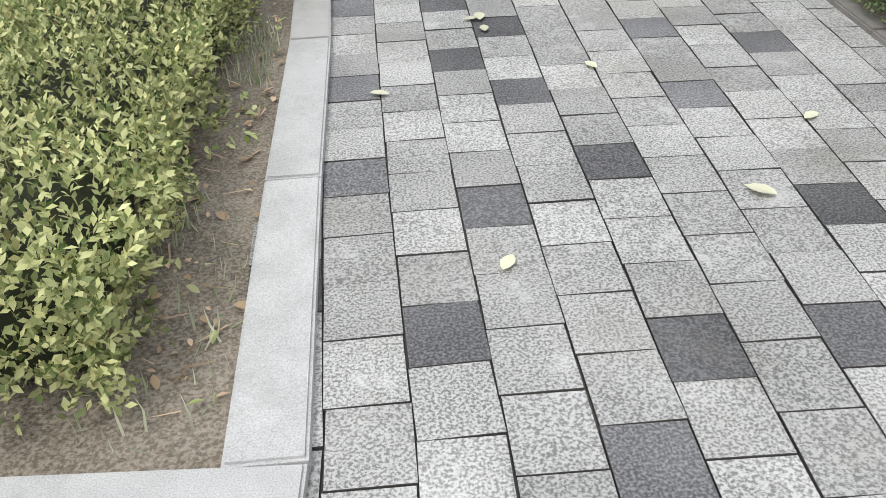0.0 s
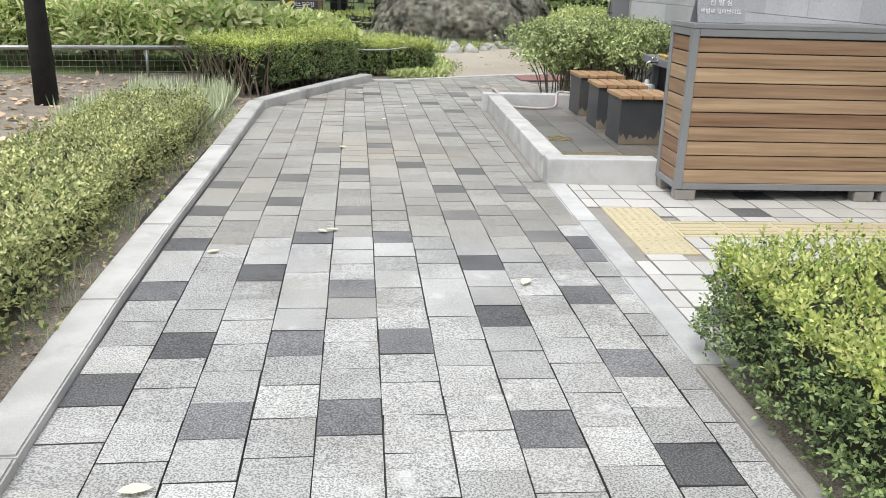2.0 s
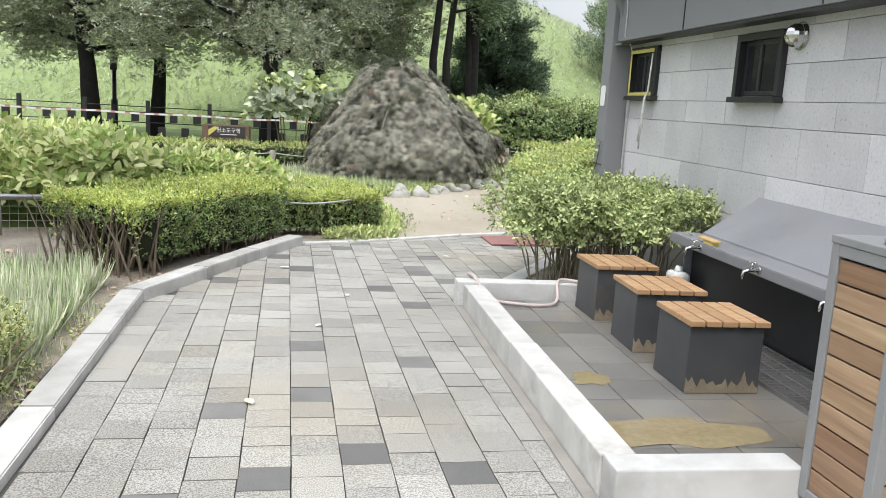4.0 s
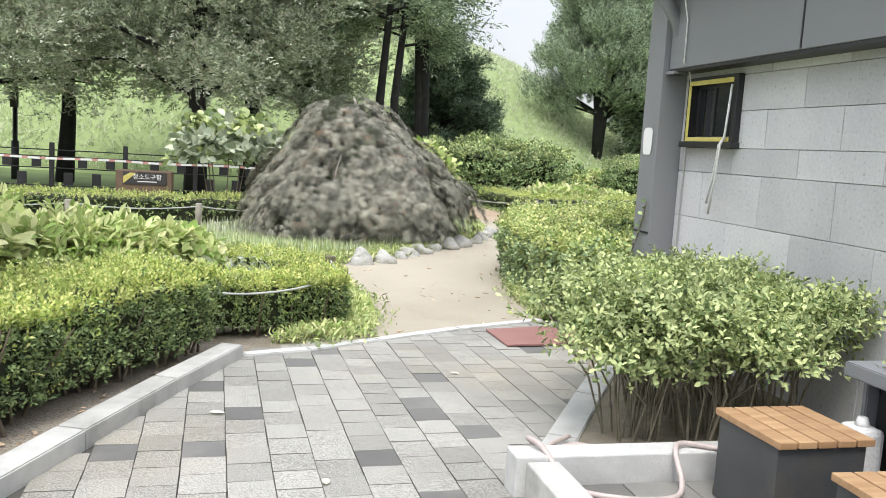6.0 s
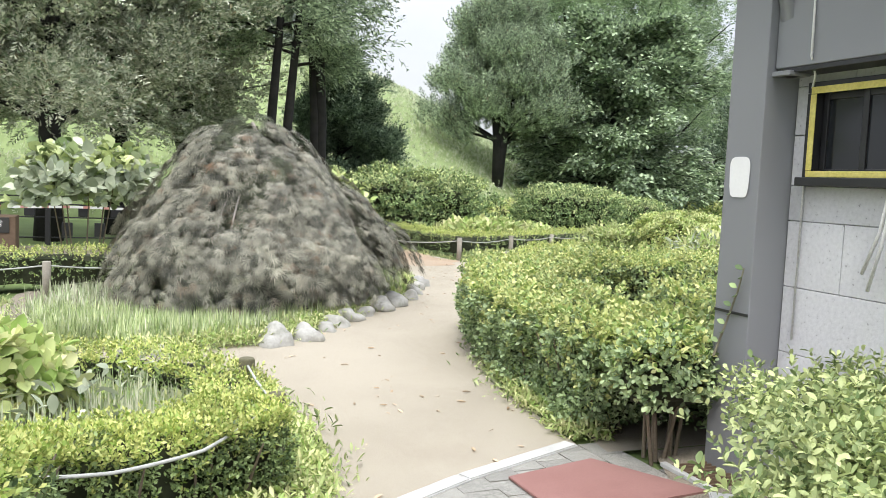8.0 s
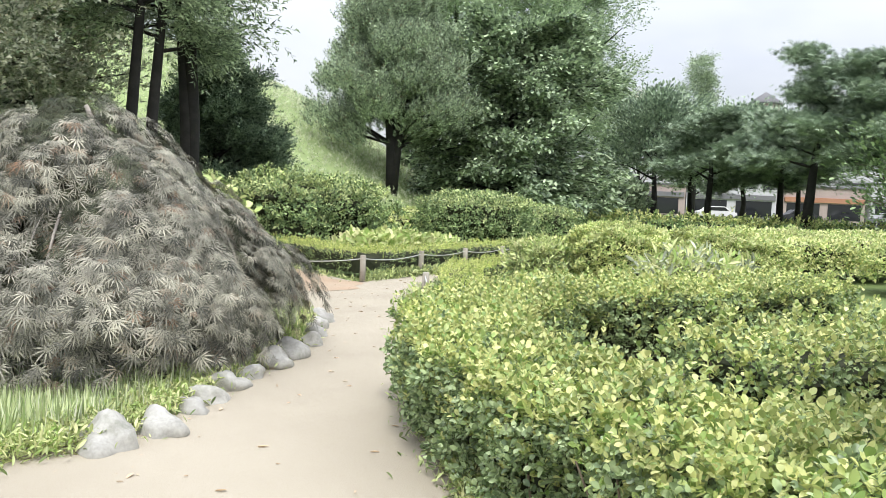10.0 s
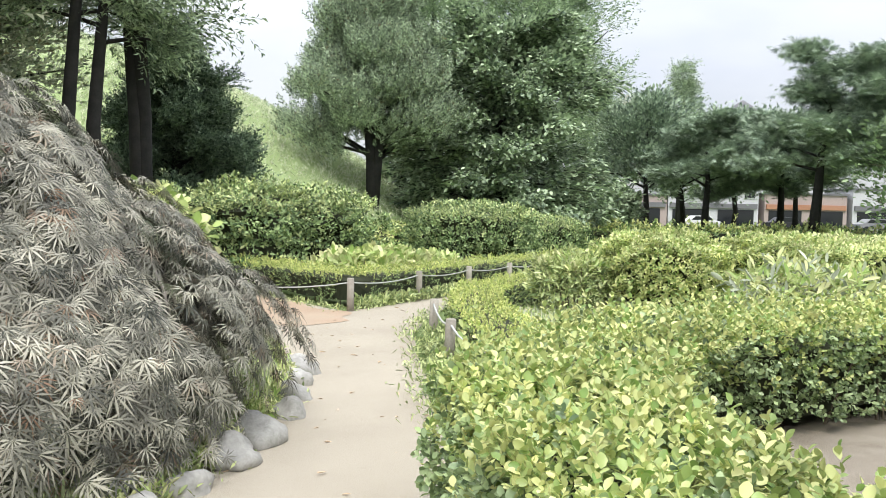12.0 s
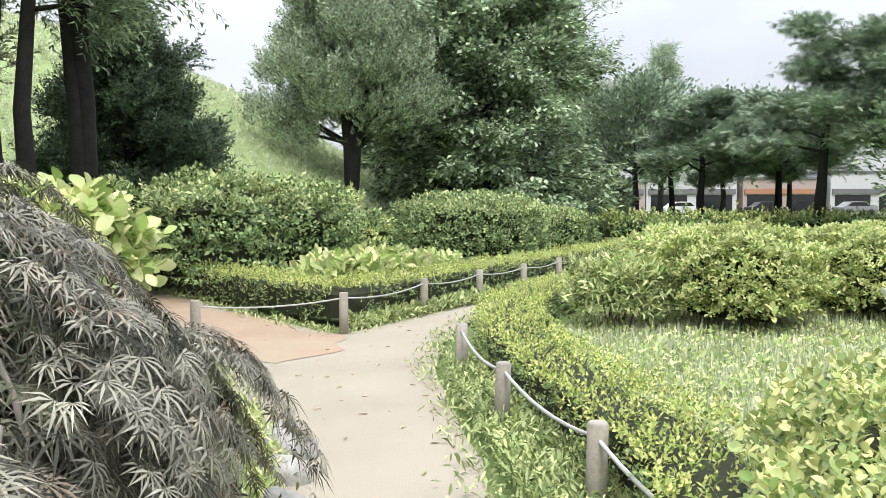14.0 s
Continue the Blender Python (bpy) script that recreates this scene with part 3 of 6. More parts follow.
def shrub(label, x, y, rx, ry, z0, z1, n, size, mat, mat_new=None, shape=OVAL, stems=8, name="shrub", group="", bumpy=.16, new_share=.3, flat=2.0, core=True, twig=M_TWIG, whorl=5):
    """A loose shrub: stems, and leaves in clumps through a lumpy rounded volume."""
    h = thing(name, label, "shrub", group)
    h.location = (x, y, 0)
    zc, rz = (z0 + z1) / 2, (z1 - z0) / 2
    n = int(n / whorl)
    d = rand_dirs(n)
    d[:, 2] = np.where(d[:, 2] < -.5, -d[:, 2], d[:, 2])
    d = unit(d)
    q = np.abs(d) ** flat
    sc = 1 / (q.sum(1) ** (1 / flat))
    e = d * sc[:, None]
    r = 1 + lumps(d * 3 + x * 3, 1.9, bumpy) + lumps(d * 7 + y, 2.3, bumpy * .6) - rng.exponential(.09, n)
    p = e * np.array([rx, ry, rz]) * r[:, None] + np.array([0, 0, zc])
    p[:, 2] = np.maximum(p[:, 2], .03)
    fresh = (d[:, 2] > .45) & (rng.random(n) < .6) | (rng.random(n) < new_share * .5) if mat_new else np.zeros(n, bool)
    for named, pick, mat_, words in (("foliage", ~fresh, mat, ""), ("new_growth", fresh, mat_new, "fresh paler leaves")):
        if pick.any():
            at, axis, face = shoots(p[pick], d[pick], whorl, size, .7 if words else .35, .9)
            leaves(named, at, axis, face, size * (.65 + .7 * rng.random(len(at))), shape, mat_, h, words, "stuff")
    # inner lump with the shade between the leaves put into its colour
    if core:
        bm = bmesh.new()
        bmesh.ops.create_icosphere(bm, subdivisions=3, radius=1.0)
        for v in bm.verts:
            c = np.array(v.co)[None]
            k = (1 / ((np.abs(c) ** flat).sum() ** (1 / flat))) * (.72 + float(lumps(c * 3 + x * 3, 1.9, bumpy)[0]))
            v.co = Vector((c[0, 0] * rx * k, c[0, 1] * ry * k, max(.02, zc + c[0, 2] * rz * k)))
        part("shade_core", bm, M_CORE, h)
    for _ in range(stems):
        a, rr = rng.random() * 6.28, rng.random() ** .5
        bx, by = math.cos(a) * rr * rx * .35, math.sin(a) * rr * ry * .35
        tx, ty = bx * 2.3, by * 2.3
        part("stem", tube(bmesh.new(), [(bx, by, -.02), ((bx + tx) / 2 + rng.normal() * .03, (by + ty) / 2 + rng.normal() * .03, zc * .8), (tx, ty, z1 * .85)], [.014, .01, .005], 5, False), twig, h)
    return h


def grass(label, outline, n, height, mat, name="grass", width=1.0, lean=.5, gaps=0.0):
    p = scatter(outline, n)
    if gaps:
        keep = lumps(np.column_stack([p, np.zeros(len(p))]), 3.1, 1.0) > gaps - rng.random(len(p)) * .5
        p = p[keep]
    m = len(p)
    at = np.column_stack([p, np.full(m, -.01)])
    axis = np.column_stack([rng.normal(size=(m, 2)) * lean, np.ones(m)])
    face = np.column_stack([axis[:, 0], axis[:, 1], np.full(m, .1)]) * -1
    s = height * (.45 + .8 * rng.random(m)) * (1 + lumps(at, 1.3, .35))
    v, f = BLADE
    return tagged(leaves(name, at, axis, face, s, (v * np.array([width, 1, 1]), f), mat), label, "grass", "", "stuff")


def weeds(label, outline, n, size, mat, shape=OVAL, name="weeds", zmax=.06, gaps=0.0):
    p = scatter(outline, n)
    if gaps:
        p = p[lumps(np.column_stack([p, np.zeros(len(p))]), 4.1, 1.0) > gaps - rng.random(len(p)) * .5]
    m = len(p)
    at = np.column_stack([p, rng.random(m) * zmax])
    axis = rand_dirs(m) + np.array([0, 0, .5])
    face = rand_dirs(m) * .5 + np.array([0, 0, 1])
    return tagged(leaves(name, at, axis, face, size * (.5 + rng.random(m)), shape, mat), label, "plants", "", "stuff")


def tree(label, x, y, z, height, trunk_r, first, spread, n, size, mat, shape, form="broad", name="tree", group="", lean=(0, 0), limbs=16, clump=.16, bark=M_BARK, tilt=.2, stems=((0, 0),), hollow=.35, droop=0.0, flat=.55):
    """A tapered trunk with limbs, and a crown of leaf clumps at the limbs' ends, with gaps between."""
    t = thing(name, label, "tree", group)
    t.location = (x, y, z)
    bm = bmesh.new()
    ends = []
    for sx, sy in stems:
        kink = rng.normal(size=(5, 2)) * .035 * height * .3
        line = [(sx * k + lean[0] * k ** 1.3 + kink[i][0] * (k > 0) * (k < 1), sy * k + lean[1] * k ** 1.3 + kink[i][1] * (k > 0) * (k < 1), height * .93 * k - .1 * (k == 0)) for i, k in enumerate((0, .25, .5, .75, 1))]
        tube(bm, line, [trunk_r * 1.15, trunk_r * .85, trunk_r * .6, trunk_r * .35, trunk_r * .1], 8)
        line = np.array(line)
        for i in range(limbs):
            k = first / height + (1 - first / height) * (i + rng.random() * .8) / limbs
            a = i * 2.4 + rng.random()
            f = (k - first / height) / (1 - first / height)
            if form == "cone":
                reach = spread * (1 - f * .9) * (.75 + .4 * rng.random())
                rise = reach * .35
            elif form == "spire":
                reach = spread * (1 - f * .8) * min(1, .5 + 2.5 * f) * (.3 + .9 * rng.random())
                rise = reach * .8
            elif form == "column":
                reach = spread * (1 - f ** 2 * .85) * (.6 + .5 * rng.random())
                rise = reach * .9
            elif form == "tier":
                reach = spread * (1 - f ** 1.5 * .7) * (.6 + .6 * rng.random())
                rise = reach * .12
            else:
                reach = spread * math.sqrt(max(.05, 1 - (f * 1.15 - .35) ** 2)) * (.7 + .45 * rng.random())
                rise = reach * (.25 + .5 * f)
            rise -= droop * reach
            o = np.array([np.interp(k, (0, .25, .5, .75, 1), line[:, c]) for c in range(3)])
            e = o + np.array([math.cos(a) * reach, math.sin(a) * reach, rise])
            mid = (o + e) / 2 + np.array([0, 0, reach * .08]) + rng.normal(size=3) * reach * .05
            tube(bm, [o, mid, e], [trunk_r * .32 * (1.1 - f), trunk_r * .2 * (1.1 - f), trunk_r * .05], 5, False)
            ends.append((o, mid, e, reach))
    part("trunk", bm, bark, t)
    per = max(3, n // len(ends))
    at, out = [], []
    for o, mid, e, reach in ends:
        groups = max(3, int(reach / (clump * spread) * 1.6))
        for _ in range(groups):
            f = hollow + (1.05 - hollow) * rng.random() ** .8
            c = (mid + (e - mid) * (2 * f - 1) if f > .5 else o + (mid - o) * 2 * f) + rng.normal(size=3) * clump * spread * np.array([.7, .7, .35 if form == "tier" else .6])
            k = max(2, int(per / groups))
            q = rng.normal(size=(k, 3)) * clump * spread * np.array([.75, .75, .28 if form == "tier" else flat])
            at.append(c + q)
            out.append(unit(q + (c - o) * .5 + 1e-4))
    at, out = np.vstack(at), np.vstack(out)
    m = len(at)
    axis = out * .8 + rand_dirs(m) * .6 + np.array([0, 0, tilt - droop])
    face = rand_dirs(m) * .6 + np.array([0, 0, 1.0])
    leaves("crown", at, axis, face, size * (.6 + .8 * rng.random(m)), shape, mat, t, kind="stuff")
    return t


def smooth_line(p, k):
    """A rounded line through the points p, k steps between each two."""
    q = np.vstack([2 * p[0] - p[1], p, 2 * p[-1] - p[-2]])
    out = []
    for i in range(1, len(q) - 2):
        for t in np.arange(k) / k:
            out.append(.5 * (2 * q[i] + (q[i + 1] - q[i - 1]) * t + (2 * q[i - 1] - 5 * q[i] + 4 * q[i + 1] - q[i + 2]) * t * t + (3 * q[i] - q[i - 1] - 3 * q[i + 1] + q[i + 2]) * t ** 3))
    return [Vector(v) for v in out + [p[-1]]]


def lettering(words, size, m, mat, name, parent, align="CENTER"):
    cu = bpy.data.curves.new(name, "FONT")
    cu.body, cu.size, cu.align_x, cu.align_y, cu.extrude = words, size, align, "CENTER", .0008
    tmp = bpy.data.objects.new(name, cu)
    scene.collection.objects.link(tmp)
    me = bpy.data.meshes.new_from_object(tmp.evaluated_get(bpy.context.evaluated_depsgraph_get()))
    bpy.data.objects.remove(tmp)
    me.materials.clear()
    me.materials.append(mat)
    ob = new(name, me)
    ob.parent = parent
    ob.matrix_basis = m
    return ob


def rope(label, ends, sag=.1, r=.009, mat=M_ROPE, name="rope"):
    bm = bmesh.new()
    pts = []
    for a, b in zip(ends, ends[1:]):
        a, b = Vector(a), Vector(b)
        for k in range(8):
            p = a.lerp(b, k / 8)
            p.z -= sag * (a - b).length * 4 * (k / 8) * (1 - k / 8) * .35
            pts.append(p)
    pts.append(Vector(ends[-1]))
    tube(bm, pts, r, 6)
    return tagged(part(name, bm, mat), label, "rope")

# ---- ground, paths and mound ----
GA = np.linspace(-1, 1, 61)
gv = [(120 * np.sign(a) * abs(a) ** 1.7 + 5, 150 * np.sign(b) * abs(b) ** 1.7 + 30, -.03) for b in GA for a in GA]
gf = [(j * 61 + i, j * 61 + i + 1, j * 61 + i + 62, j * 61 + i + 61) for j in range(60) for i in range(60)]
tagged(raw("ground", gv, gf, M_LAWN), "wide park ground of short grass and bare earth", "ground", "", "structure")
FAR = [(-900, -900), (900, -900), (900, 1200), (-900, 1200)]
sheet("far_ground", FAR, -.08, M_LAWN, label="flat grassy land reaching the horizon", category="ground")

PATH_EDGE = [(1.30, 12.66), (1.87, 12.95), (2.64, 13.38), (3.5, 13.72), (3.55, 14.6), (3.8, 15.6), (4.3, 17.0), (4.85, 18.0), (5.3, 19.0), (6.0, 20.4), (6.6, 21.6), (7.1, 22.6), (7.9, 23.7),
             (9.3, 25.1), (12.1, 26.5), (16, 28.2), (22, 31), (21.5, 32.3), (15.5, 29.2), (13.2, 28.1), (10.5, 26.7), (8.4, 25.4), (7.3, 24.85), (7.1, 26.5), (6.7, 34), (5.6, 34),
             (5.7, 25.0), (5.5, 23.2), (5.1, 21.9), (4.9, 20.8), (4.3, 19.6), (3.3, 18.3), (2.3, 17.1), (1.0, 16.75), (.3, 17.4), (-.1, 18.6), (-.2, 19.8), (-1.2, 19.8), (-1.3, 18.0), (-.6, 16.6), (.4, 16.0), (1.7, 15.75),
             (1.95, 15.0), (2.0, 14.0), (1.85, 13.3)]
sheet("sand_path", PATH_EDGE, .004, M_SAND, label="trodden beige sand footpath winding between beds", category="path", wobble=.07)
sheet("orange_soil_patch", [(5.75, 24.3), (6.2, 23.6), (7.0, 23.9), (7.2, 24.8), (7.0, 26.5), (6.6, 31), (5.75, 31)], .009, M_ORANGE, label="patch of orange bare soil on the path", category="soil", wobble=.3, step=.12)
sheet("kerb_bed", [(-.9, .3), (.03, .3), (-.1, 2.5), (-.35, 6.0), (-.42, 10.0), (-.1, 10.8), (.72, 12.55), (.85, 12.6), (1.3, 12.72), (1.9, 13.1), (1.9, 13.5), (-.5, 13.3), (-3, 12.6), (-9, 11), (-9, 4), (-1.2, 3.4)], -.004, M_SOIL, label="brown garden soil beside the kerb", category="soil", wobble=.03)
sheet("hedge_bed", [(2.13, -3), (3.6, -3), (3.6, 4.1), (2.13, 4.1)], -.003, M_SOIL, label="brown soil under the clipped hedge", category="soil")
sheet("shrub_bed", [(2.1, 10.15), (4.28, 10.15), (4.28, 13.5), (3.9, 13.5), (3.0, 11.6)], .006, M_SOIL, label="dark soil bed by the building wall", category="soil")
sheet("euonymus_bed", [(3.6, 13.55), (9, 13.3), (9, 19), (5.2, 18.6), (4.0, 16.0)], .001, M_SOIL, label="soil under the broad-leaved hedge", category="soil", wobble=.05)

def mound_z(x, y):
    return 10 * max(0.0, 1 - ((x - 1.7) ** 2 + (y - 61.7) ** 2) / 660) ** .85


mv, mf = [], []
for i in range(41):
    r = 25.75 * math.sin(math.pi / 2 * i / 40)
    for k in range(96):
        a = 2 * math.pi * k / 96
        x, y = 1.7 + r * math.cos(a), 61.7 + r * math.sin(a)
        mv.append((x, y, mound_z(x, y) - .05 + .12 * noise.noise((x * .35, y * .35, 0)) * (i < 40)))
for i in range(40):
    for k in range(96):
        mf.append((i * 96 + k, (i + 1) * 96 + k, (i + 1) * 96 + (k + 1) % 96, i * 96 + (k + 1) % 96))
tagged(raw("mound", mv, mf, M_MOUND, smooth=True), "great round burial mound covered in light green turf", "mound", "", "structure")


# turf tufts on the near flank of the mound
mp_ = np.column_stack([rng.uniform(-24, 27, 60000), rng.uniform(35, 63, 60000)])
rr = (mp_[:, 0] - 1.7) ** 2 + (mp_[:, 1] - 61.7) ** 2
mp_, rr = mp_[rr < 655], rr[rr < 655]
mt = np.column_stack([mp_, 10 * (1 - rr / 660) ** .85 - .08])
tagged(leaves("mound_grass", mt, rng.normal(size=(len(mt), 3)) * .6 + np.array([0, 0, 1]), rand_dirs(len(mt)), .22 * (.5 + rng.random(len(mt))), FEATHER, L_DRYGRASS), "short tufts of turf on the mound", "grass", "", "stuff")

# ---- kerbs ----
LEFT_KERB = [(.16, .34), (.10, 1.35), (.05, 2.4), (-.03, 3.47), (-.10, 4.63), (-.14, 5.7), (-.16, 6.72), (-.18, 7.8), (-.2, 8.9), (-.215, 9.95), (.12, 10.75), (.47, 11.6), (.84, 12.42)]
left_kerb = tagged(new("kerb"), "weathered granite kerb of long stones edging the paving", "kerb", "", "structure")


def kerb_stone(parent, a, b, width, h0, h1, mat, side=-1, gap=.004, name="kerb_stone"):
    """A kerb stone from a to b (its paving edge), lying to the side of it."""
    a, b = Vector((*a, 0)), Vector((*b, 0))
    d = (b - a).normalized()
    s = Vector((-d.y, d.x, 0)) * (width if side < 0 else -width)
    a, b = a + d * gap, b - d * gap
    bm = bmesh.new()
    lo = [bm.verts.new(p - Vector((0, 0, .12))) for p in (a, b, b + s, a + s)]
    hi = [bm.verts.new(p + Vector((0, 0, h))) for p, h in ((a, h0), (b, h1), (b + s, h1), (a + s, h0))]
    for k in range(4):
        bm.faces.new((lo[k], lo[(k + 1) % 4], hi[(k + 1) % 4], hi[k]))
    top = bm.faces.new(hi)
    bmesh.ops.recalc_face_normals(bm, faces=bm.faces)
    bmesh.ops.bevel(bm, geom=list(top.edges), offset=.007, segments=2, affect="EDGES")
    return part(name, bm, mat, parent)


for i, (a, b) in enumerate(zip(LEFT_KERB, LEFT_KERB[1:])):
    h = [.035 + .055 * min(1, max(0, (p[1] - 7) / 3.5)) for p in (a, b)]
    kerb_stone(left_kerb, a, b, .155, h[0], h[1], M_KERB if i > 1 else M_GRANITE)
kerb_stone(left_kerb, (.16, .2), (-1.0, .21), .14, .03, .03, M_GRANITE, 1)
kerb_stone(left_kerb, (-1.0, .21), (-2.2, .22), .14, .03, .03, M_GRANITE, 1)
end_kerb = tagged(new("kerb"), "flush white granite edging where paving meets sand", "kerb", "", "structure")
END = [(.86, 12.44), (1.32, 12.6), (1.87, 12.9), (2.62, 13.32), (3.5, 13.7)]
for a, b in zip(END, END[1:]):
    kerb_stone(end_kerb, a, b, .10, .012, .012, M_GRANITE)
right_kerb = tagged(new("kerb"), "narrow worn edging strip beside the hedge", "kerb", "", "structure")
for k in range(8):
    kerb_stone(right_kerb, (2.065, -3 + k * .88), (2.065, -3 + (k + 1) * .88), .075, .022, .022, M_KERB_OLD, 1)
border = tagged(new("kerb"), "flush pale granite border between two pavings", "kerb", "", "structure")
for k in range(3):
    kerb_stone(border, (2.065, 4.06 + k * .93), (2.065, 4.06 + (k + 1) * .93), .13, .006, .006, M_GRANITE, 1)
bed_edge = tagged(new("kerb"), "flush white slabs edging the shrub bed", "kerb", "", "structure")
BE = [(1.99, 10.05), (2.43, 10.75), (2.9, 11.5), (3.35, 12.2), (3.76, 12.82)]
for a, b in zip(BE, BE[1:]):
    kerb_stone(bed_edge, a, b, .17, .02, .02, M_GRANITE, 1)

# ---- toilet building ----
building = tagged(new("building"), "low grey stone-clad building with dark metal fascia and corner pier", "building", "", "structure")
block("wall", 4.31, 4.6, -2, 13.2, -.1, 2.3, M_STONE, building, 0)
block("wall", 4.6, 12, 12.95, 13.2, -.1, 2.9, M_STONE, building, 0)
block("corner_pier", 4.07, 4.62, 12.965, 13.24, -.1, 2.86, M_FASCIA, building, .006, "smooth grey corner pier")
block("pier_joint", 4.064, 4.074, 12.97, 13.236, .905, .92, M_DARKSTEEL, building, 0)
block("fascia", 4.12, 4.6, -2, 12.96, 2.24, 2.86, M_FASCIA, building, .006, "plain grey metal fascia")
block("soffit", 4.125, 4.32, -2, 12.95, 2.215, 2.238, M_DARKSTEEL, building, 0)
for k in range(5):
    block("fascia_joint", 4.114, 4.124, 11.3 - k * 2.1, 11.312 - k * 2.1, 2.245, 2.855, M_DARKSTEEL, building, 0)
block("cornice", 3.98, 4.7, -2, 13.33, 2.86, 2.93, M_FASCIA, building, .006)
block("cornice", 3.92, 4.7, -2, 13.39, 2.93, 2.99, M_FASCIA, building, .006)
block("cornice", 3.86, 4.7, -2, 13.45, 2.99, 3.08, M_FASCIA, building, .008)
block("roof", 4.2, 12, -2, 13.4, 3.0, 3.12, M_ROOF, building, 0)
bm = bmesh.new()
tube(bm, [(4.0, 12.88, 2.95), (4.0, 12.89, 2.78), (4.13, 12.9, 2.6), (4.17, 12.9, 2.45), (4.17, 12.9, 2.2)], .055, 4)
part("downpipe", bm, M_FASCIA, building, "square grey downpipe with an elbow")
block("pipe_collar", 4.10, 4.24, 12.83, 12.963, 2.2, 2.225, M_FASCIA, building)
bm = bmesh.new()
tube(bm, [(4.05, 12.72, 2.86), (4.11, 12.71, 2.6), (4.105, 12.7, 2.28), (4.2, 12.76, 2.2), (4.275, 12.855, 2.1), (4.275, 12.856, .8)], .006, 5)
part("cable", bm, M_WHITE, building, "thin white cable")
# white patch left on the pier
pv = [(4.064, 13.11 + .078 * math.copysign(abs(math.cos(a)) ** .4, math.cos(a)) * (1 + .05 * math.sin(3 * a)), 1.665 + .112 * math.copysign(abs(math.sin(a)) ** .5, math.sin(a))) for a in np.linspace(0, 2 * math.pi, 28, endpoint=False)]
raw("paint_patch", pv, [tuple(range(28))[::-1]], M_PRINT, building, "bare white patch")
bm = bmesh.new()
bmesh.ops.create_uvsphere(bm, u_segments=16, v_segments=10, radius=.085, matrix=Matrix.Translation((4.25, 9.68, 2.09)))
wl_ = tagged(part("wall_vent", bm, M_CHROME), "round steel vent cowl on the stone wall", "vent")
bm = bmesh.new()
bmesh.ops.create_cone(bm, cap_ends=True, segments=20, radius1=.1, radius2=.1, depth=.03, matrix=Matrix.Translation((4.295, 9.68, 2.09)) @ Matrix.Rotation(radians(90), 4, "Y"))
part("flange", bm, M_CHROME, wl_)


def window(name, y0, y1, z0, z1, label, taped):
    w = tagged(new(name), label, "window", "", "structure")
    d = .055
    x = 4.29
    for n_, a in (("window_frame", (y0, y1, z1 - d, z1)), ("window_sill", (y0 - .02, y1 + .02, z0, z0 + d * .8)), ("window_frame", (y0, y0 + d, z0 + d * .8 + .001, z1 - d - .001)), ("window_frame", (y1 - d, y1, z0 + d * .8 + .001, z1 - d - .001))):
        block(n_, x - (.08 if n_ == "window_sill" else .05), x + .1, *a, M_BLACK, w, .004)
    ym = (y0 + y1) / 2
    for a in ((y0 + d + .002, ym + .02), (ym - .02, y1 - d - .002)):
        k = .0 if a[0] < ym - .05 else .025
        for b in ((a[0], a[0] + .035, z0 + d, z1 - d), (a[1] - .035, a[1], z0 + d, z1 - d), (a[0] + .036, a[1] - .036, z0 + d, z0 + d + .035), (a[0] + .036, a[1] - .036, z1 - d - .035, z1 - d)):
            block("sash", x - .02 + k, x + .005 + k, *b, M_BLACK, w, .003)
        block("pane", x - .008 + k, x - .002 + k, a[0] + .03, a[1] - .03, z0 + d + .03, z1 - d - .03, M_GLASS, w, 0)
    if taped:
        for a in ((y0 + .05, y1 - .03, z1 - .062, z1 - .026), (y0 + .05, y1 - .03, z0 + .046, z0 + .078), (y1 - .065, y1 - .028, z0 + .08, z1 - .064)):
            block("masking_tape", x - .057, x - .0505, *a, M_TAPE, w, .002, "yellow masking tape")
        for dy, ln in ((0, .5), (.02, .42)):
            bm = bmesh.new()
            tube(bm, [(x - .07, y0 + .04, z1 - .08), (x - .075, y0 + .07, z0 + .08), (x - .09, y0 + .09 + dy, z0 + .02), (x - .08, y0 + .14 + dy, z0 - ln * .5), (x - .06, y0 + .22 + dy * 2, z0 - ln)], .009, 4)
            part("tape_strip", bm, M_WHITE, w, "loose hanging plastic strip")
    return w


window("window_1", 12.14, 12.84, 1.63, 2.17, "small dark window edged with yellow masking tape", True)
window("window_2", 9.84, 10.52, 1.62, 2.15, "small dark aluminium sliding window", False)
window("window_3", 7.3, 7.98, 1.62, 2.15, "small dark aluminium sliding window", False)

# ---- foot-washing place ----
wash = tagged(new("kerb"), "low white granite surround of the foot-washing place", "kerb", "", "structure")
block("kerb_stone", 2.06, 2.82, 6.83, 6.98, -.1, .172, M_GRANITE, wash, .008)
block("kerb_stone", 2.05, 2.2, 6.985, 8.5, -.1, .168, M_KERB, wash, .008)
block("kerb_stone", 2.045, 2.195, 8.505, 10.0, -.1, .166, M_KERB, wash, .008)
block("kerb_stone", 2.0, 3.1, 10.005, 10.15, -.1, .185, M_GRANITE, wash, .008)
block("gutter_strip", 1.985, 2.043, 6.9, 10.0, -.05, .008, M_KERB_OLD, wash, .003)
tile_floor = tagged(block("wash_floor", 2.19, 4.3, 6.95, 10.02, -.05, .045, M_JOINT, None, 0), "wet slate-tiled floor of the foot-washing place", "floor", "", "structure")
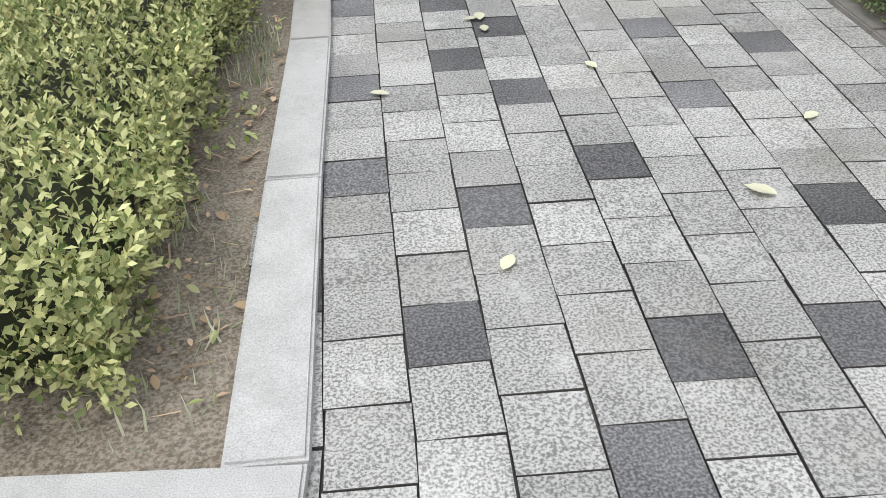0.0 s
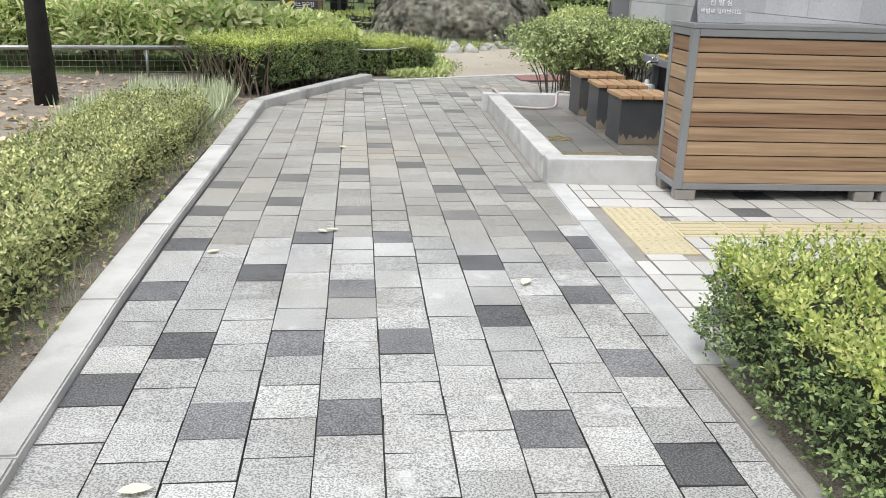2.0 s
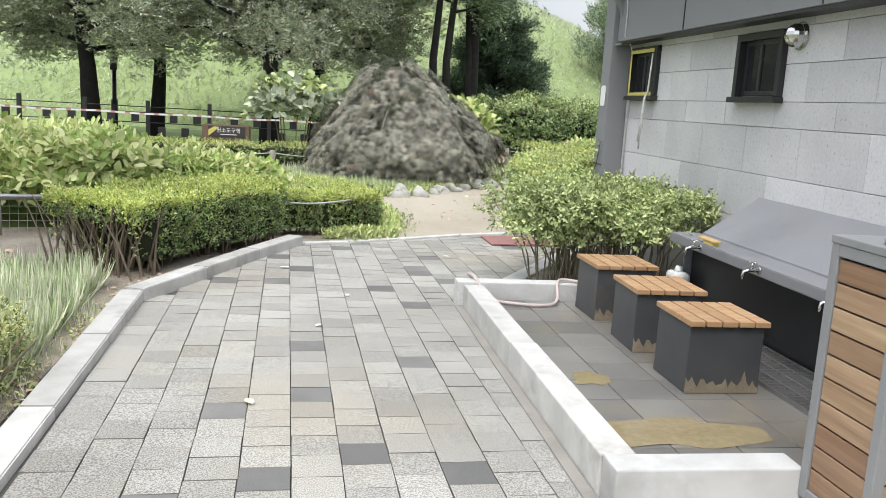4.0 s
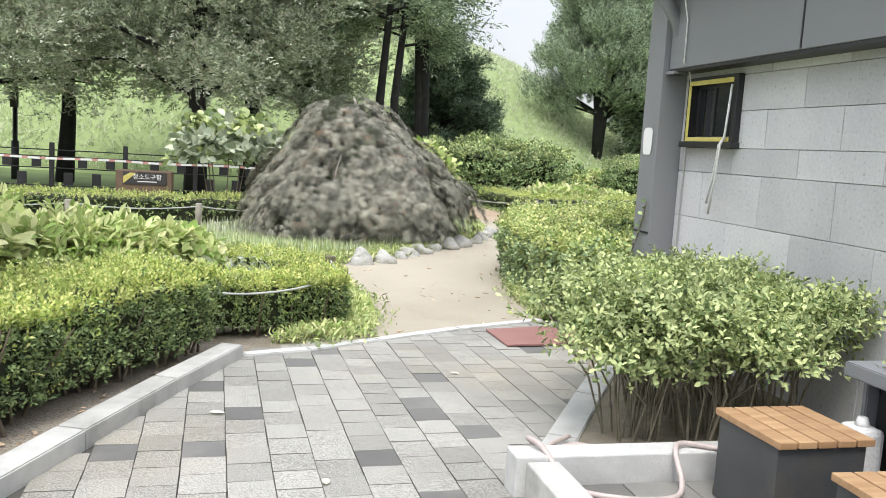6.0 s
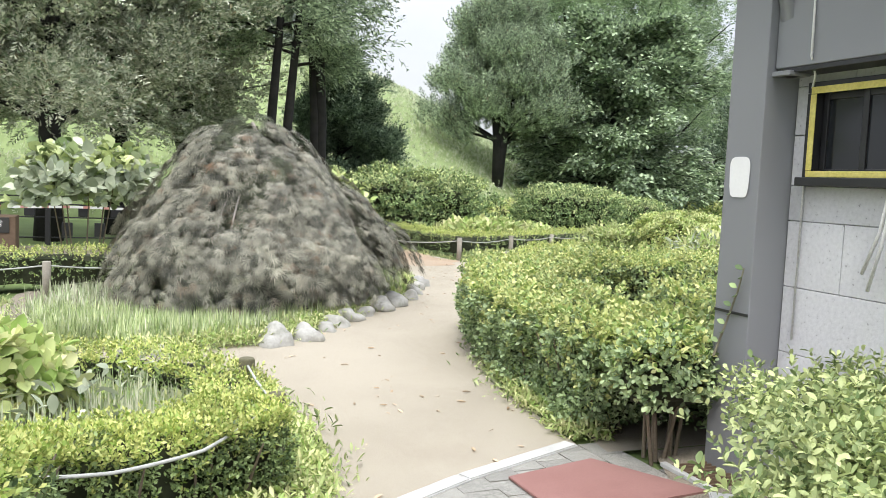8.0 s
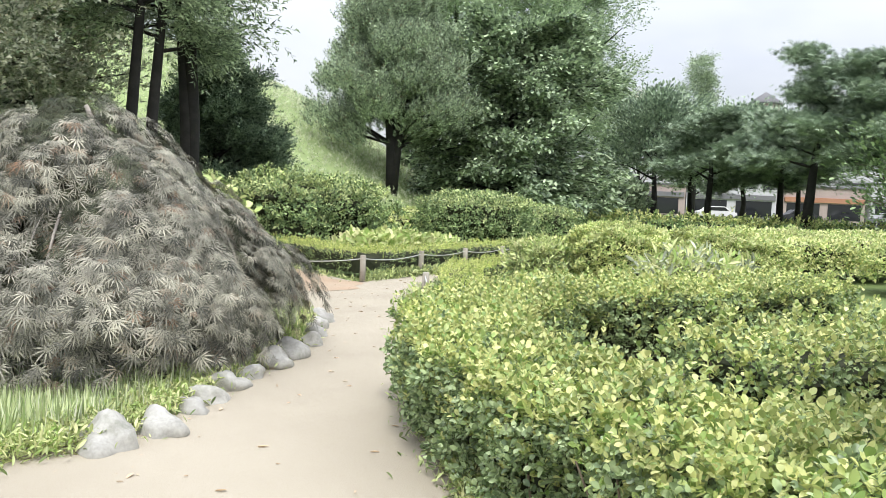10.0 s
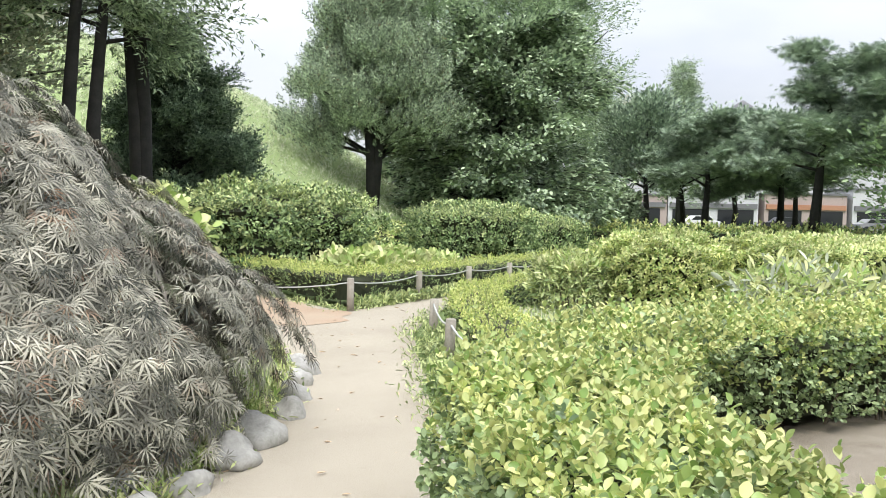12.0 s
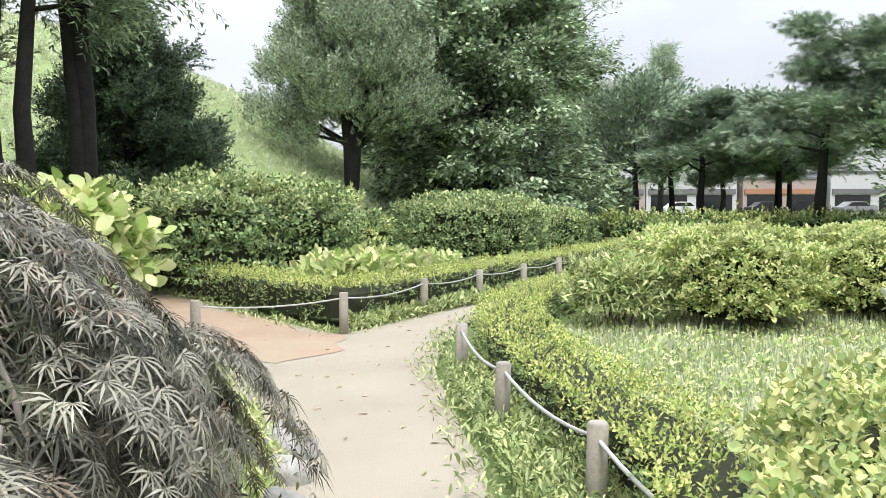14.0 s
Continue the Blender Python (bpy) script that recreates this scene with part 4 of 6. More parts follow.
for px, py, sx, sy in ((2.55, 7.45, .42, .2), (2.42, 8.2, .1, .13)):
    pv = [(px + sx * math.cos(a) * (1 + .25 * math.sin(3 * a + px) + .12 * math.sin(7 * a)), py + sy * math.sin(a) * (1 + .2 * math.cos(2 * a) + .15 * math.sin(5 * a + 1)), .0635) for a in np.linspace(0, 2 * math.pi, 36, endpoint=False)]
    pd = tagged(raw("puddle", pv, [tuple(range(36))], M_MUDWATER), "shallow muddy yellow puddle on the tiles", "puddle")


def stool(label):
    s = thing("stool", label, "stool", "washing stools")
    bm = bmesh.new()
    box(bm, -.2, .2, -.205, .205, 0, .36, .004)
    part("body", bm, M_STOOL, s, "charcoal steel box body")
    # mud splashed over the foot of the box
    for nx, ny, ln in ((0, -1, .2), (-1, 0, .205), (1, 0, .205)):
        vv, ff = [], []
        for i in range(25):
            u = (i / 24 * 2 - 1) * ln
            hgt = .035 + .11 * abs(noise.noise((i * .7, nx * 5 + ny * 9, 1.0))) + .08 * abs(noise.noise((i * 2.3, nx + 4.0, ny)))
            for zz in (.002, hgt):
                vv.append((nx * .203 + (u if ny else 0), ny * .208 + (u if nx else 0), zz))
        for i in range(24):
            ff.append((2 * i, 2 * i + 2, 2 * i + 3, 2 * i + 1))
        raw("mud_splash", vv, ff, M_RUST, s, "dried mud splashes")
    for k in range(5):
        y = -.225 + k * .0905
        bm = bmesh.new()
        box(bm, -.222, .222, y, y + .08, .362, .392, .004)
        part("seat_slat", bm, M_SEAT, s, "oiled wooden slat")
    return s


st = stool("charcoal steel box stool with slatted wooden top")
st.matrix_basis = pose(3.06, 8.17, .062, 0, 0, 90)
copy_thing(st, pose(3.06, 8.88, .062, 0, 0, 88.5))
copy_thing(st, pose(3.06, 9.62, .062, 0, 0, 91))

# sink against the wall
sink = thing("wash_trough", "dark grey steel washing trough with sloping back", "sink")


def prism(name, prof, y0, y1, mat, parent, label=""):
    """An extrusion along y of an (x, z) outline."""
    k = len(prof)
    v = [(x, y0, z) for x, z in prof] + [(x, y1, z) for x, z in prof]
    f = [tuple(range(k))[::-1], tuple(range(k, 2 * k))] + [(i, (i + 1) % k, k + (i + 1) % k, k + i) for i in range(k)]
    bm = bmesh.new()
    vs = [bm.verts.new(p) for p in v]
    for q in f:
        bm.faces.new([vs[i] for i in q])
    bmesh.ops.recalc_face_normals(bm, faces=bm.faces)
    bmesh.ops.bevel(bm, geom=list(bm.edges), offset=.006, segments=2, affect="EDGES")
    return part(name, bm, mat, parent, label)


prism("back", [(3.86, .62), (4.305, .92), (4.305, .05), (3.86, .05)], 6.99, 9.98, M_FASCIA, sink, "sloping grey metal back")
prism("ledge", [(3.62, .545), (3.62, .615), (3.855, .615), (3.855, .545)], 6.99, 10.02, M_FASCIA, sink, "grey front ledge")
# dark panel under the ledge puts the shade of the hollow into colour
prism("recess_shade", [(3.8, .07), (3.8, .54), (3.855, .54), (3.855, .07)], 6.99, 9.98, M_DARKSTEEL, sink)
prism("side_panel", [(3.74, .05), (3.74, .54), (3.86, .54), (3.86, .05)], 9.985, 10.02, M_FASCIA, sink)
grate = thing("floor_grate", "galvanised drain grate in front of the trough", "grate")
for k in range(5):
    block("rail", 3.36 + k * .1, 3.372 + k * .1, 7.0, 9.98, .046, .085, M_GRATE, grate, 0)
for k in range(60):
    block("bar", 3.373, 3.759, 7.03 + k * .0495, 7.036 + k * .0495, .06, .082, M_GRATE, grate, 0)


def tap(label):
    t = thing("tap", label, "tap", "washing taps")
    bm = bmesh.new()
    tube(bm, [(0, 0, 0), (-.07, 0, 0), (-.1, 0, -.012), (-.11, 0, -.055)], [.013, .012, .012, .011], 8)
    part("spout", bm, M_CHROME, t)
    bm = bmesh.new()
    tube(bm, [(-.05, 0, .01), (-.05, 0, .045)], .009, 8)
    part("stem", bm, M_CHROME, t)
    bm = bmesh.new()
    for a in range(4):
        c, s = math.cos(a * math.pi / 2 + .4), math.sin(a * math.pi / 2 + .4)
        tube(bm, [(-.05, 0, .046), (-.05 + c * .032, s * .032, .048)], [.006, .008], 6)
    part("handle", bm, M_CHROME, t)
    bm = bmesh.new()
    tube(bm, [(.004, 0, 0), (-.006, 0, 0)], .022, 12)
    part("flange", bm, M_CHROME, t)
    return t


tp = tap("chrome cross-handled tap on the trough ledge")
tp.matrix_basis = pose(3.618, 9.5, .585)
copy_thing(tp, pose(3.618, 8.7, .585))
copy_thing(tp, pose(3.618, 7.9, .585))
brush = thing("scrubbing_brush", "wooden scrubbing brush lying on the trough ledge", "brush")
block("handle", 3.64, 3.7, 9.36, 9.6, .633, .655, M_BRUSH, brush, .008)
block("bristles", 3.645, 3.695, 9.38, 9.52, .615, .632, M_TAPE, brush, .002)
jug = thing("plastic_jug", "white translucent plastic jug standing by the trough", "jug")
bm = bmesh.new()
box(bm, 3.6, 3.74, 9.83, 10.0, .09, .33, .03)
part("body", bm, M_WHITE, jug)
bm = bmesh.new()
tube(bm, [(3.67, 9.915, .32), (3.67, 9.915, .37)], [.04, .022], 10)
part("neck", bm, M_WHITE, jug)
bm = bmesh.new()
HOSE = np.array(((2.5, 10.62, .05), (2.35, 10.5, .05), (2.3, 10.36, .06), (2.42, 10.28, .06), (2.55, 10.35, .06), (2.5, 10.5, .05), (2.3, 10.42, .06), (2.12, 10.2, .2), (2.14, 10.06, .205), (2.22, 9.9, .09), (2.4, 9.78, .08), (2.62, 9.76, .08), (2.72, 9.85, .1), (2.76, 10.0, .2), (2.85, 10.07, .205), (3.0, 10.0, .2), (3.1, 9.92, .25), (3.3, 9.9, .3), (3.45, 9.86, .2), (3.52, 9.75, .1)))
tube(bm, smooth_line(HOSE, 6), .013, 8)
tagged(part("hose", bm, M_HOSE), "pinkish grey garden hose looped over the kerb", "hose")

# ---- shoe cabinet with sign ----
cab = thing("shoe_cabinet", "grey steel-framed outdoor cabinet clad with brown wooden slats", "cabinet")
CX0, CX1, CY0, CY1, CZ0, CZ1 = 2.80, 4.29, 6.43, 6.83, .07, 1.085
for x0, x1, y0, y1 in ((CX0, CX0 + .045, CY0, CY0 + .045), (CX1 - .045, CX1, CY0, CY0 + .045), (CX0, CX0 + .045, CY1 - .045, CY1), (CX1 - .045, CX1, CY1 - .045, CY1)):
    block("corner_post", x0, x1, y0, y1, CZ0, CZ1 - .03, M_FRAME, cab, .004)
for x0, x1, y0, y1 in ((CX0 + .046, CX1 - .046, CY0, CY0 + .045), (CX0 + .046, CX1 - .046, CY1 - .045, CY1), (CX0, CX0 + .045, CY0 + .046, CY1 - .046), (CX1 - .045, CX1, CY0 + .046, CY1 - .046)):
    block("bottom_rail", x0, x1, y0, y1, CZ0, CZ0 + .04, M_FRAME, cab, .004)
    block("top_rail", x0, x1, y0, y1, CZ1 - .075, CZ1 - .031, M_FRAME, cab, .004)
block("top_sheet", CX0 - .004, CX1 + .004, CY0 - .004, CY1 + .004, CZ1 - .03, CZ1, M_FRAME, cab, .004, "flat grey steel top")
# solid dark block fills the inside behind the slats
block("dark_infill", CX0 + .03, CX1 - .03, CY0 + .03, CY1 - .03, CZ0 + .01, CZ1 - .05, M_DARKSTEEL, cab, 0)
sh = (CZ1 - .077 - CZ0 - .042) / 10
for k in range(10):
    z0 = CZ0 + .042 + k * sh
    bm = bmesh.new()
    box(bm, -.7, .7, -.009, .009, 0, sh - .007, .003)
    part("slat", bm, M_SLAT, cab).location = ((CX0 + CX1) / 2, CY0 + .018, z0)
    for xx in (CX0 + .018, CX1 - .018):
        bm = bmesh.new()
        box(bm, -.153, .153, -.009, .009, 0, sh - .007, .003)
        o = part("slat", bm, M_SLAT, cab)
        o.matrix_basis = pose(xx, (CY0 + CY1) / 2, z0, 0, 0, 90)
for x0 in (CX0 + .01, 3.99, CX1 - .12):
    for y0 in (CY0 + .005, CY1 - .09):
        block("foot_block", x0, x0 + .13, y0, y0 + .085, 0, CZ0 - .002, M_KERB_OLD, cab, .006, "stained stone foot block")
sign = thing("tent_sign", "small grey tent sign with white Korean lettering on the cabinet", "sign")
sign.matrix_basis = pose(2.99, 6.56, CZ1, 0, 0, 4)
bm = bmesh.new()
for s_ in (-1, 1):
    box(bm, -.15, .15, -.003, .003, 0, .17)
    bmesh.ops.transform(bm, matrix=Matrix.Translation((0, -.055 if s_ < 0 else .055, .002)) @ Matrix.Rotation(radians(18 * s_), 4, "X"), verts=bm.verts[-8:])
part("board", bm, M_SIGN, sign)
lettering("신 발 장", .045, pose(0, -.0275, .118, 72, 0, 0), M_PRINT, "lettering", sign)
lettering("맨발로 걸어보아요.", .034, pose(0, -.0415, .066, 72, 0, 0), M_PRINT, "lettering", sign)

# ---- mat and drain ----
mat_ = tagged(new("door_mat"), "faded red rubber mat lying on the paving", "mat")
mvv, mff = [], []
for j in range(9):
    for i in range(13):
        u, v = i / 12, j / 8
        x = (2.84 + (3.77 - 2.84) * u) * (1 - v) + (2.83 + (3.43 - 2.83) * u) * v
        y = (12.73 + (12.83 - 12.73) * u) * (1 - v) + (13.29 + (13.44 - 13.29) * u) * v
        mvv.append((x, y, .017 + .012 * max(0, noise.noise((u * 5, 1.0, 0))) * (v < .1)))
for j in range(8):
    for i in range(12):
        mff.append((j * 13 + i, j * 13 + i + 1, j * 13 + i + 14, j * 13 + i + 13))
raw("rubber_sheet", mvv, mff, M_MAT, mat_).modifiers.new("thick", "SOLIDIFY").thickness = .012
drain = thing("drain_grate", "rusty drain grate with white edge by the wall", "grate")
block("rim", 3.77, 3.81, 12.84, 13.25, .005, .03, M_GRANITE, drain)
for k in range(9):
    block("bar", 3.815, 4.06, 12.88 + k * .04, 12.89 + k * .04, .005, .024, M_BROWNBOX, drain, 0)

# ---- near hedges and beds ----
hedge("low small-leaved box hedge with dusty green leaves", [(-.55, .44), (-.64, 3.0), (-.77, 6.0), (-.82, 8.3)], .74, .36, 84000, .025, L_BOXPALE, L_BOXPALE, shag=.05, new_share=.5, stems=90, foot=.03, rounded=.1)
hedge("bright green clipped box hedge beside the paving", [(2.52, .2), (2.52, 4.2)], .8, .44, 90000, .0195, L_BOX, L_BOXNEW, shag=.035, new_share=.15, stems=50, foot=.05)
hedge("bright green clipped box hedge beside the plaza", [(2.95, 3.85), (4.6, 3.85)], .55, .46, 12000, .027, L_BOX, L_BOXNEW, shag=.04, new_share=.35, stems=20, foot=.05)
hedge("dense clipped box hedge with bare stems at its end", [(-.78, 10.75), (-.42, 11.5), (.28, 12.75)], .86, .6, 46000, .028, L_BOX, L_BOXNEW, shag=.04, new_share=.3, stems=110, foot=.1, bare=.34)
hedge("low clipped box hedge with a rope along it", [(.3, 13.06), (1.0, 13.2), (1.58, 13.5)], .42, .44, 22000, .027, L_BOX, L_BOXNEW, shag=.035, stems=50, foot=.06)
hedge("low clipped box hedge round the garden bed", [(1.45, 13.75), (1.56, 14.4), (1.4, 14.9), (1.05, 15.25), (.4, 15.4), (-1.6, 15.3)], .42, .36, 24000, .028, L_BOX, L_BOXNEW, shag=.035, stems=40, foot=.05)
hedge("low clipped box hedge behind posts and rope", [(1.1, 21.1), (-1.2, 20.7), (-7.0, 19.9)], .6, .5, 20000, .034, L_BOX, L_BOXNEW, shag=.035, stems=0)
hedge("long clipped box hedge along the far path", [(6.9, 33.0), (7.5, 27.0), (7.75, 25.55), (9.2, 26.35), (11.0, 27.3), (14, 28.9), (21, 32.6)], .62, .5, 50000, .034, L_BOX, L_BOXNEW, shag=.04, new_share=.2, stems=120, foot=.05)
hedge("low clipped box hedge along the path with wooden posts", [(5.75, 18.45), (6.2, 19.0), (6.95, 20.7), (7.75, 22.3), (8.6, 23.5), (10.2, 24.8), (13, 26.1), (20, 29.4)], .6, .43, 50000, .03, L_BOX, L_BOXNEW, shag=.04, new_share=.4, stems=90, foot=.05)

euo = dict(shape=BROAD, shag=.075, top_new=.6, foot=.08, rounded=.12)
hedge("broad-leaved evergreen hedge with glossy leaves beside the path", [(3.98, 13.68), (3.97, 14.3), (4.1, 15.3), (4.2, 15.9), (4.42, 16.6), (4.62, 17.02)], .78, .72, 50000, .036, L_EUO, L_EUONEW, stems=60, new_share=.5, **euo)
hedge("broad-leaved evergreen hedge with glossy leaves beside the building", [(4.3, 13.95), (6.0, 13.9), (9.5, 13.8)], .9, .72, 18000, .043, L_EUO, L_EUONEW, stems=20, new_share=.5, **euo)
hedge("broad-leaved evergreen hedge with yellow-green new leaves", [(4.5, 17.0), (5.56, 17.71), (6.35, 18.2), (7.6, 18.15), (9.8, 17.9)], .95, .76, 52000, .036, L_EUO, L_EUONEW, stems=30, new_share=.6, **euo)
hedge("broad-leaved evergreen hedge inside the garden bed", [(5.6, 15.6), (9.5, 15.5)], 1.0, .7, 18000, .043, L_EUO, L_EUONEW, stems=20, new_share=.5, **euo)

shrub("rounded broad-leaved evergreen with glossy leaves before the pier", 3.86, 13.4, .34, .3, .2, .8, 3400, .038, L_EUO, L_EUONEW, shape=BROAD, stems=9, bumpy=.14)
shoot = thing("climbing_shoot", "single leafy green shoot rising up the grey pier", "plant")
part("stem", tube(bmesh.new(), [(4.0, 13.14, .66), (4.045, 13.09, .9), (4.05, 13.04, 1.04), (4.045, 13.0, 1.17)], [.008, .007, .006, .004], 6, False), M_STEM, shoot)
VZ = np.linspace(.74, 1.16, 9)
VP = np.column_stack([np.interp(VZ, (.66, .9, 1.17), (4.0, 4.045, 4.045)) - .004, np.interp(VZ, (.66, .9, 1.17), (13.14, 13.09, 13.0)), VZ])
leaves("leaf", VP, np.array([[-.5, -.9 if k % 2 else .8, .5] for k in range(9)]), np.tile([-.6, -.3, .8], (9, 1)), .05, BROAD, L_SHRUB, shoot)


def rose_bush(x, y, r, n):
    s = thing("shrub", "leafy light green shrub on many bare grey stems", "shrub", "shrubs by the wall")
    s.location = (x, y, .03)
    n = n // 3
    tips = []
    for _ in range(26):
        a, q = rng.random() * 6.28, rng.random() ** .5 * r * .45
        bx, by = math.cos(a) * q, math.sin(a) * q
        tx, ty, tz = bx * 2.2 + rng.normal() * .12, by * 2.2 + rng.normal() * .12, .5 + rng.random() * .27
        bm = bmesh.new()
        tube(bm, [(bx, by, -.03), (bx * 1.3 + rng.normal() * .03, by * 1.3 + rng.normal() * .03, tz * .4), (tx, ty, tz)], [.004 + .007 * rng.random(), .007, .003], 5, False)
        part("stem", bm, M_STEM, s, "bare grey-brown stem")
        tips.append((tx, ty, tz))
    t = np.array(tips)[rng.integers(0, 26, n)]
    p = t + rng.normal(size=(n, 3)) * np.array([r * .22, r * .22, .075])
    p[:, 2] = np.clip(p[:, 2], .22 + .25 * rng.random(n), .78 + .1 * rng.random(n))
    at, axis, face = shoots(p, unit(p - np.array([0, 0, .45])), 5, .036, .45, .95)
    leaves("foliage", at, axis, face, .034 * (.6 + .8 * rng.random(len(at))), OVAL, L_ROSE, s, kind="stuff")


for x, y, r, n in ((2.92, 10.72, .4, 5400), (3.35, 10.68, .44, 5400), (3.8, 10.75, .44, 5400), (3.3, 11.2, .42, 5400), (3.78, 11.3, .44, 5400), (3.75, 11.9, .4, 4400)):
    rose_bush(x, y, r, n)

# lush perennials behind the left hedge
for i, (x, y, r, z) in enumerate(((-1.4, 13.4, .7, .85), (-2.6, 13.5, .8, .9), (-3.9, 13.7, .8, .95), (-5.2, 13.9, .9, 1.0), (-.5, 14.0, .6, .72), (-1.9, 14.8, .8, .9), (-3.3, 15.1, .9, .95), (-4.8, 15.4, .9, 1.0), (-6.5, 14.6, 1.0, 1.05), (.15, 14.5, .4, .55), (-6.2, 16.4, 1.0, .9), (-8.2, 15.4, 1.1, 1.05), (-3.0, 16.8, .8, .75))):
    shrub("lush yellow-green garden perennial with long leaves", x, y, r, r * .9, .12, z, 3600, .12, L_LUSH, shape=LONG if i % 3 else OVAL, stems=14, name="garden_plant", group="lush perennials", bumpy=.25, core=False)
weeds("big drooping grey-green leaves in the garden bed", [(-1.2, 13.9), (.9, 13.9), (1.2, 15.1), (-1.2, 15.1)], 420, .085, L_GREY, OVAL, "broad_leaves", .42)
weeds("low green plants filling the garden bed", [(.1, 13.5), (1.5, 13.9), (1.4, 15.2), (.1, 15.3)], 5000, .05, L_LUSH, OVAL, "bed_plants", .16)
grass("long grass blades in the garden bed", [(.1, 13.6), (1.4, 13.9), (1.4, 15.1), (.1, 15.2)], 2500, .3, L_DRYGRASS)

# ---- laceleaf maple on its bed ----
maple = thing("weeping_maple", "wide weeping laceleaf maple with bronze-grey feathery leaves", "tree")
MX, MY = 2.62, 19.95
maple.location = (MX, MY, 0)
bm = bmesh.new()
tube(bm, [(0, 0, -.05), (.08, -.05, .5), (-.1, .05, 1.1), (.05, 0, 1.7), (-.15, .1, 2.2)], [.13, .11, .09, .06, .02], 9)
PROFILE_Z, PROFILE_R = (.12, .26, .46, .7, .9, 1.2, 1.55, 1.85, 2.05), (1.25, 1.45, 1.64, 1.72, 1.66, 1.4, 1.08, .85, .62)


def maple_r(z):
    return np.interp(z, PROFILE_Z, PROFILE_R)


for i in range(46):
    a, f = i * 2.4 + rng.random() * .5, i / 45
    c, s = math.cos(a), math.sin(a)
    low = .25 + .6 * rng.random()
    crest = .85 + .85 * f
    top_r = .3 * maple_r(crest)
    pts = [(-.1 * f, 0, crest * .72), (c * top_r - .1 * f, s * top_r, crest * 1.0)]
    for k in (.35, .7, 1.0):
        z = crest + (low - crest) * k ** 1.3
        r = maple_r(z) * .84 - .06
        pts.append((c * r - .15 * (z > 1.6), s * r, z))
    part("branch", tube(bmesh.new(), smooth_line(np.array(pts), 3), .006 + .003 * (i % 3), 5, False), M_GREYTWIG, maple, "pale grey drooping branch")
part("trunk", bm, M_GREYTWIG, maple, "twisting pale grey trunk")
# drooping pads of leaves laid over one another like thatch
def maple_pads(pads, per, low, shell, jitter, reach, fall_z, size, mat, name, words=""):
    z = low + (2.0 - low) * rng.random(4 * pads)
    z = z[rng.random(4 * pads) < maple_r(z) / 1.72][:pads]
    m = len(z)
    a = rng.random(m) * 6.283
    d = np.column_stack([np.cos(a), np.sin(a), (z - 1.0) * .6])
    r = maple_r(z) * (shell + lumps(d * 2.2 + 1, 2.1, .12) - rng.random(m) * jitter) - reach * .5
    r = np.where((z > 1.6) & (rng.random(m) < .55), r * rng.random(m), r)
    c = np.column_stack([d[:, 0] * r - .3 * np.clip(z - 1.3, 0, 1), d[:, 1] * r, z + .12 + lumps(d * 3, 1.7, .08) + .15 * np.clip(1 - r / .5, 0, 1) * (z > 1.5)])
    n = m * per
    rad = np.repeat(np.column_stack([d[:, 0], d[:, 1], np.zeros(m)]), per, 0)
    tang = np.column_stack([-rad[:, 1], rad[:, 0], np.zeros(n)])
    fall = rng.random(n) ** .75
    wide = rng.normal(size=n) * (.05 + .12 * fall)
    p = np.repeat(c, per, 0) + tang * wide[:, None] + rad * (reach * fall)[:, None]
    p[:, 2] += .04 - fall_z * fall ** 2 - wide ** 2 * 2.2 - rng.random(n) * .04
    p[:, 2] = np.maximum(p[:, 2], .1 + .14 * rng.random(n))
    axis = rad * .6 + tang * wide[:, None] * 3.5 + np.column_stack([np.zeros((n, 2)), -.15 - 1.0 * fall]) + rand_dirs(n) * .28
    face = rad * (1.3 * fall)[:, None] + np.column_stack([np.zeros((n, 2)), 1.1 - .8 * fall]) + rand_dirs(n) * .38
    leaves(name, p, axis, face, size * (.6 + .7 * rng.random(n)), STAR, mat, maple, words, "stuff")


# dark inner pads paint the shaded hem and the depth between outer pads
maple_pads(300, 46, .25, .86, .2, .3, .3, .115, L_MAPLEIN, "inner_foliage", "inner leaves coloured dark green for the shade under the pads")
maple_pads(205, 108, .42, 1.08, .28, .48, .45, .118, L_MAPLE, "foliage")
# dark dome added inside as the shade that shows through gaps between pads
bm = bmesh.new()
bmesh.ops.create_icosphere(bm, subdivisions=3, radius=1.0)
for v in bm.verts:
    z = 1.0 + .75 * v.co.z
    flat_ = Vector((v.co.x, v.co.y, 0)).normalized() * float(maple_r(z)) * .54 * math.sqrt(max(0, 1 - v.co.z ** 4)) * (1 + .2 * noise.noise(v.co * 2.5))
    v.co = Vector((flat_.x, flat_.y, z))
part("shade_core", bm, M_CORE, maple, "solid dark core for the shade among the twigs")

ISLAND = [(1.0, 16.85), (2.3, 17.2), (3.2, 18.4), (4.2, 19.7), (4.85, 20.9), (5.0, 21.9), (4.6, 23.2), (3.2, 23.6), (.8, 22.2), (0.1, 20.4), (.0, 18.6), (.4, 17.5)]
BED = [(2.4 + (x - 2.4) * 1.13, 20.0 + (y - 20.0) * 1.1) for x, y in ISLAND]
sheet("maple_bed", BED, .0, M_SOIL, label="soil bed under the maple", category="soil", wobble=.05)
grass("long fresh grass round the maple", ISLAND, 13000, .22, L_DRYGRASS, lean=.8, gaps=-.3)
grass("long pale grass in front of the maple", [(.3, 17.3), (1.2, 16.95), (2.3, 17.35), (3.1, 18.4), (2.4, 18.6), (.1, 18.9)], 5200, .24, L_GRASS, lean=.9)
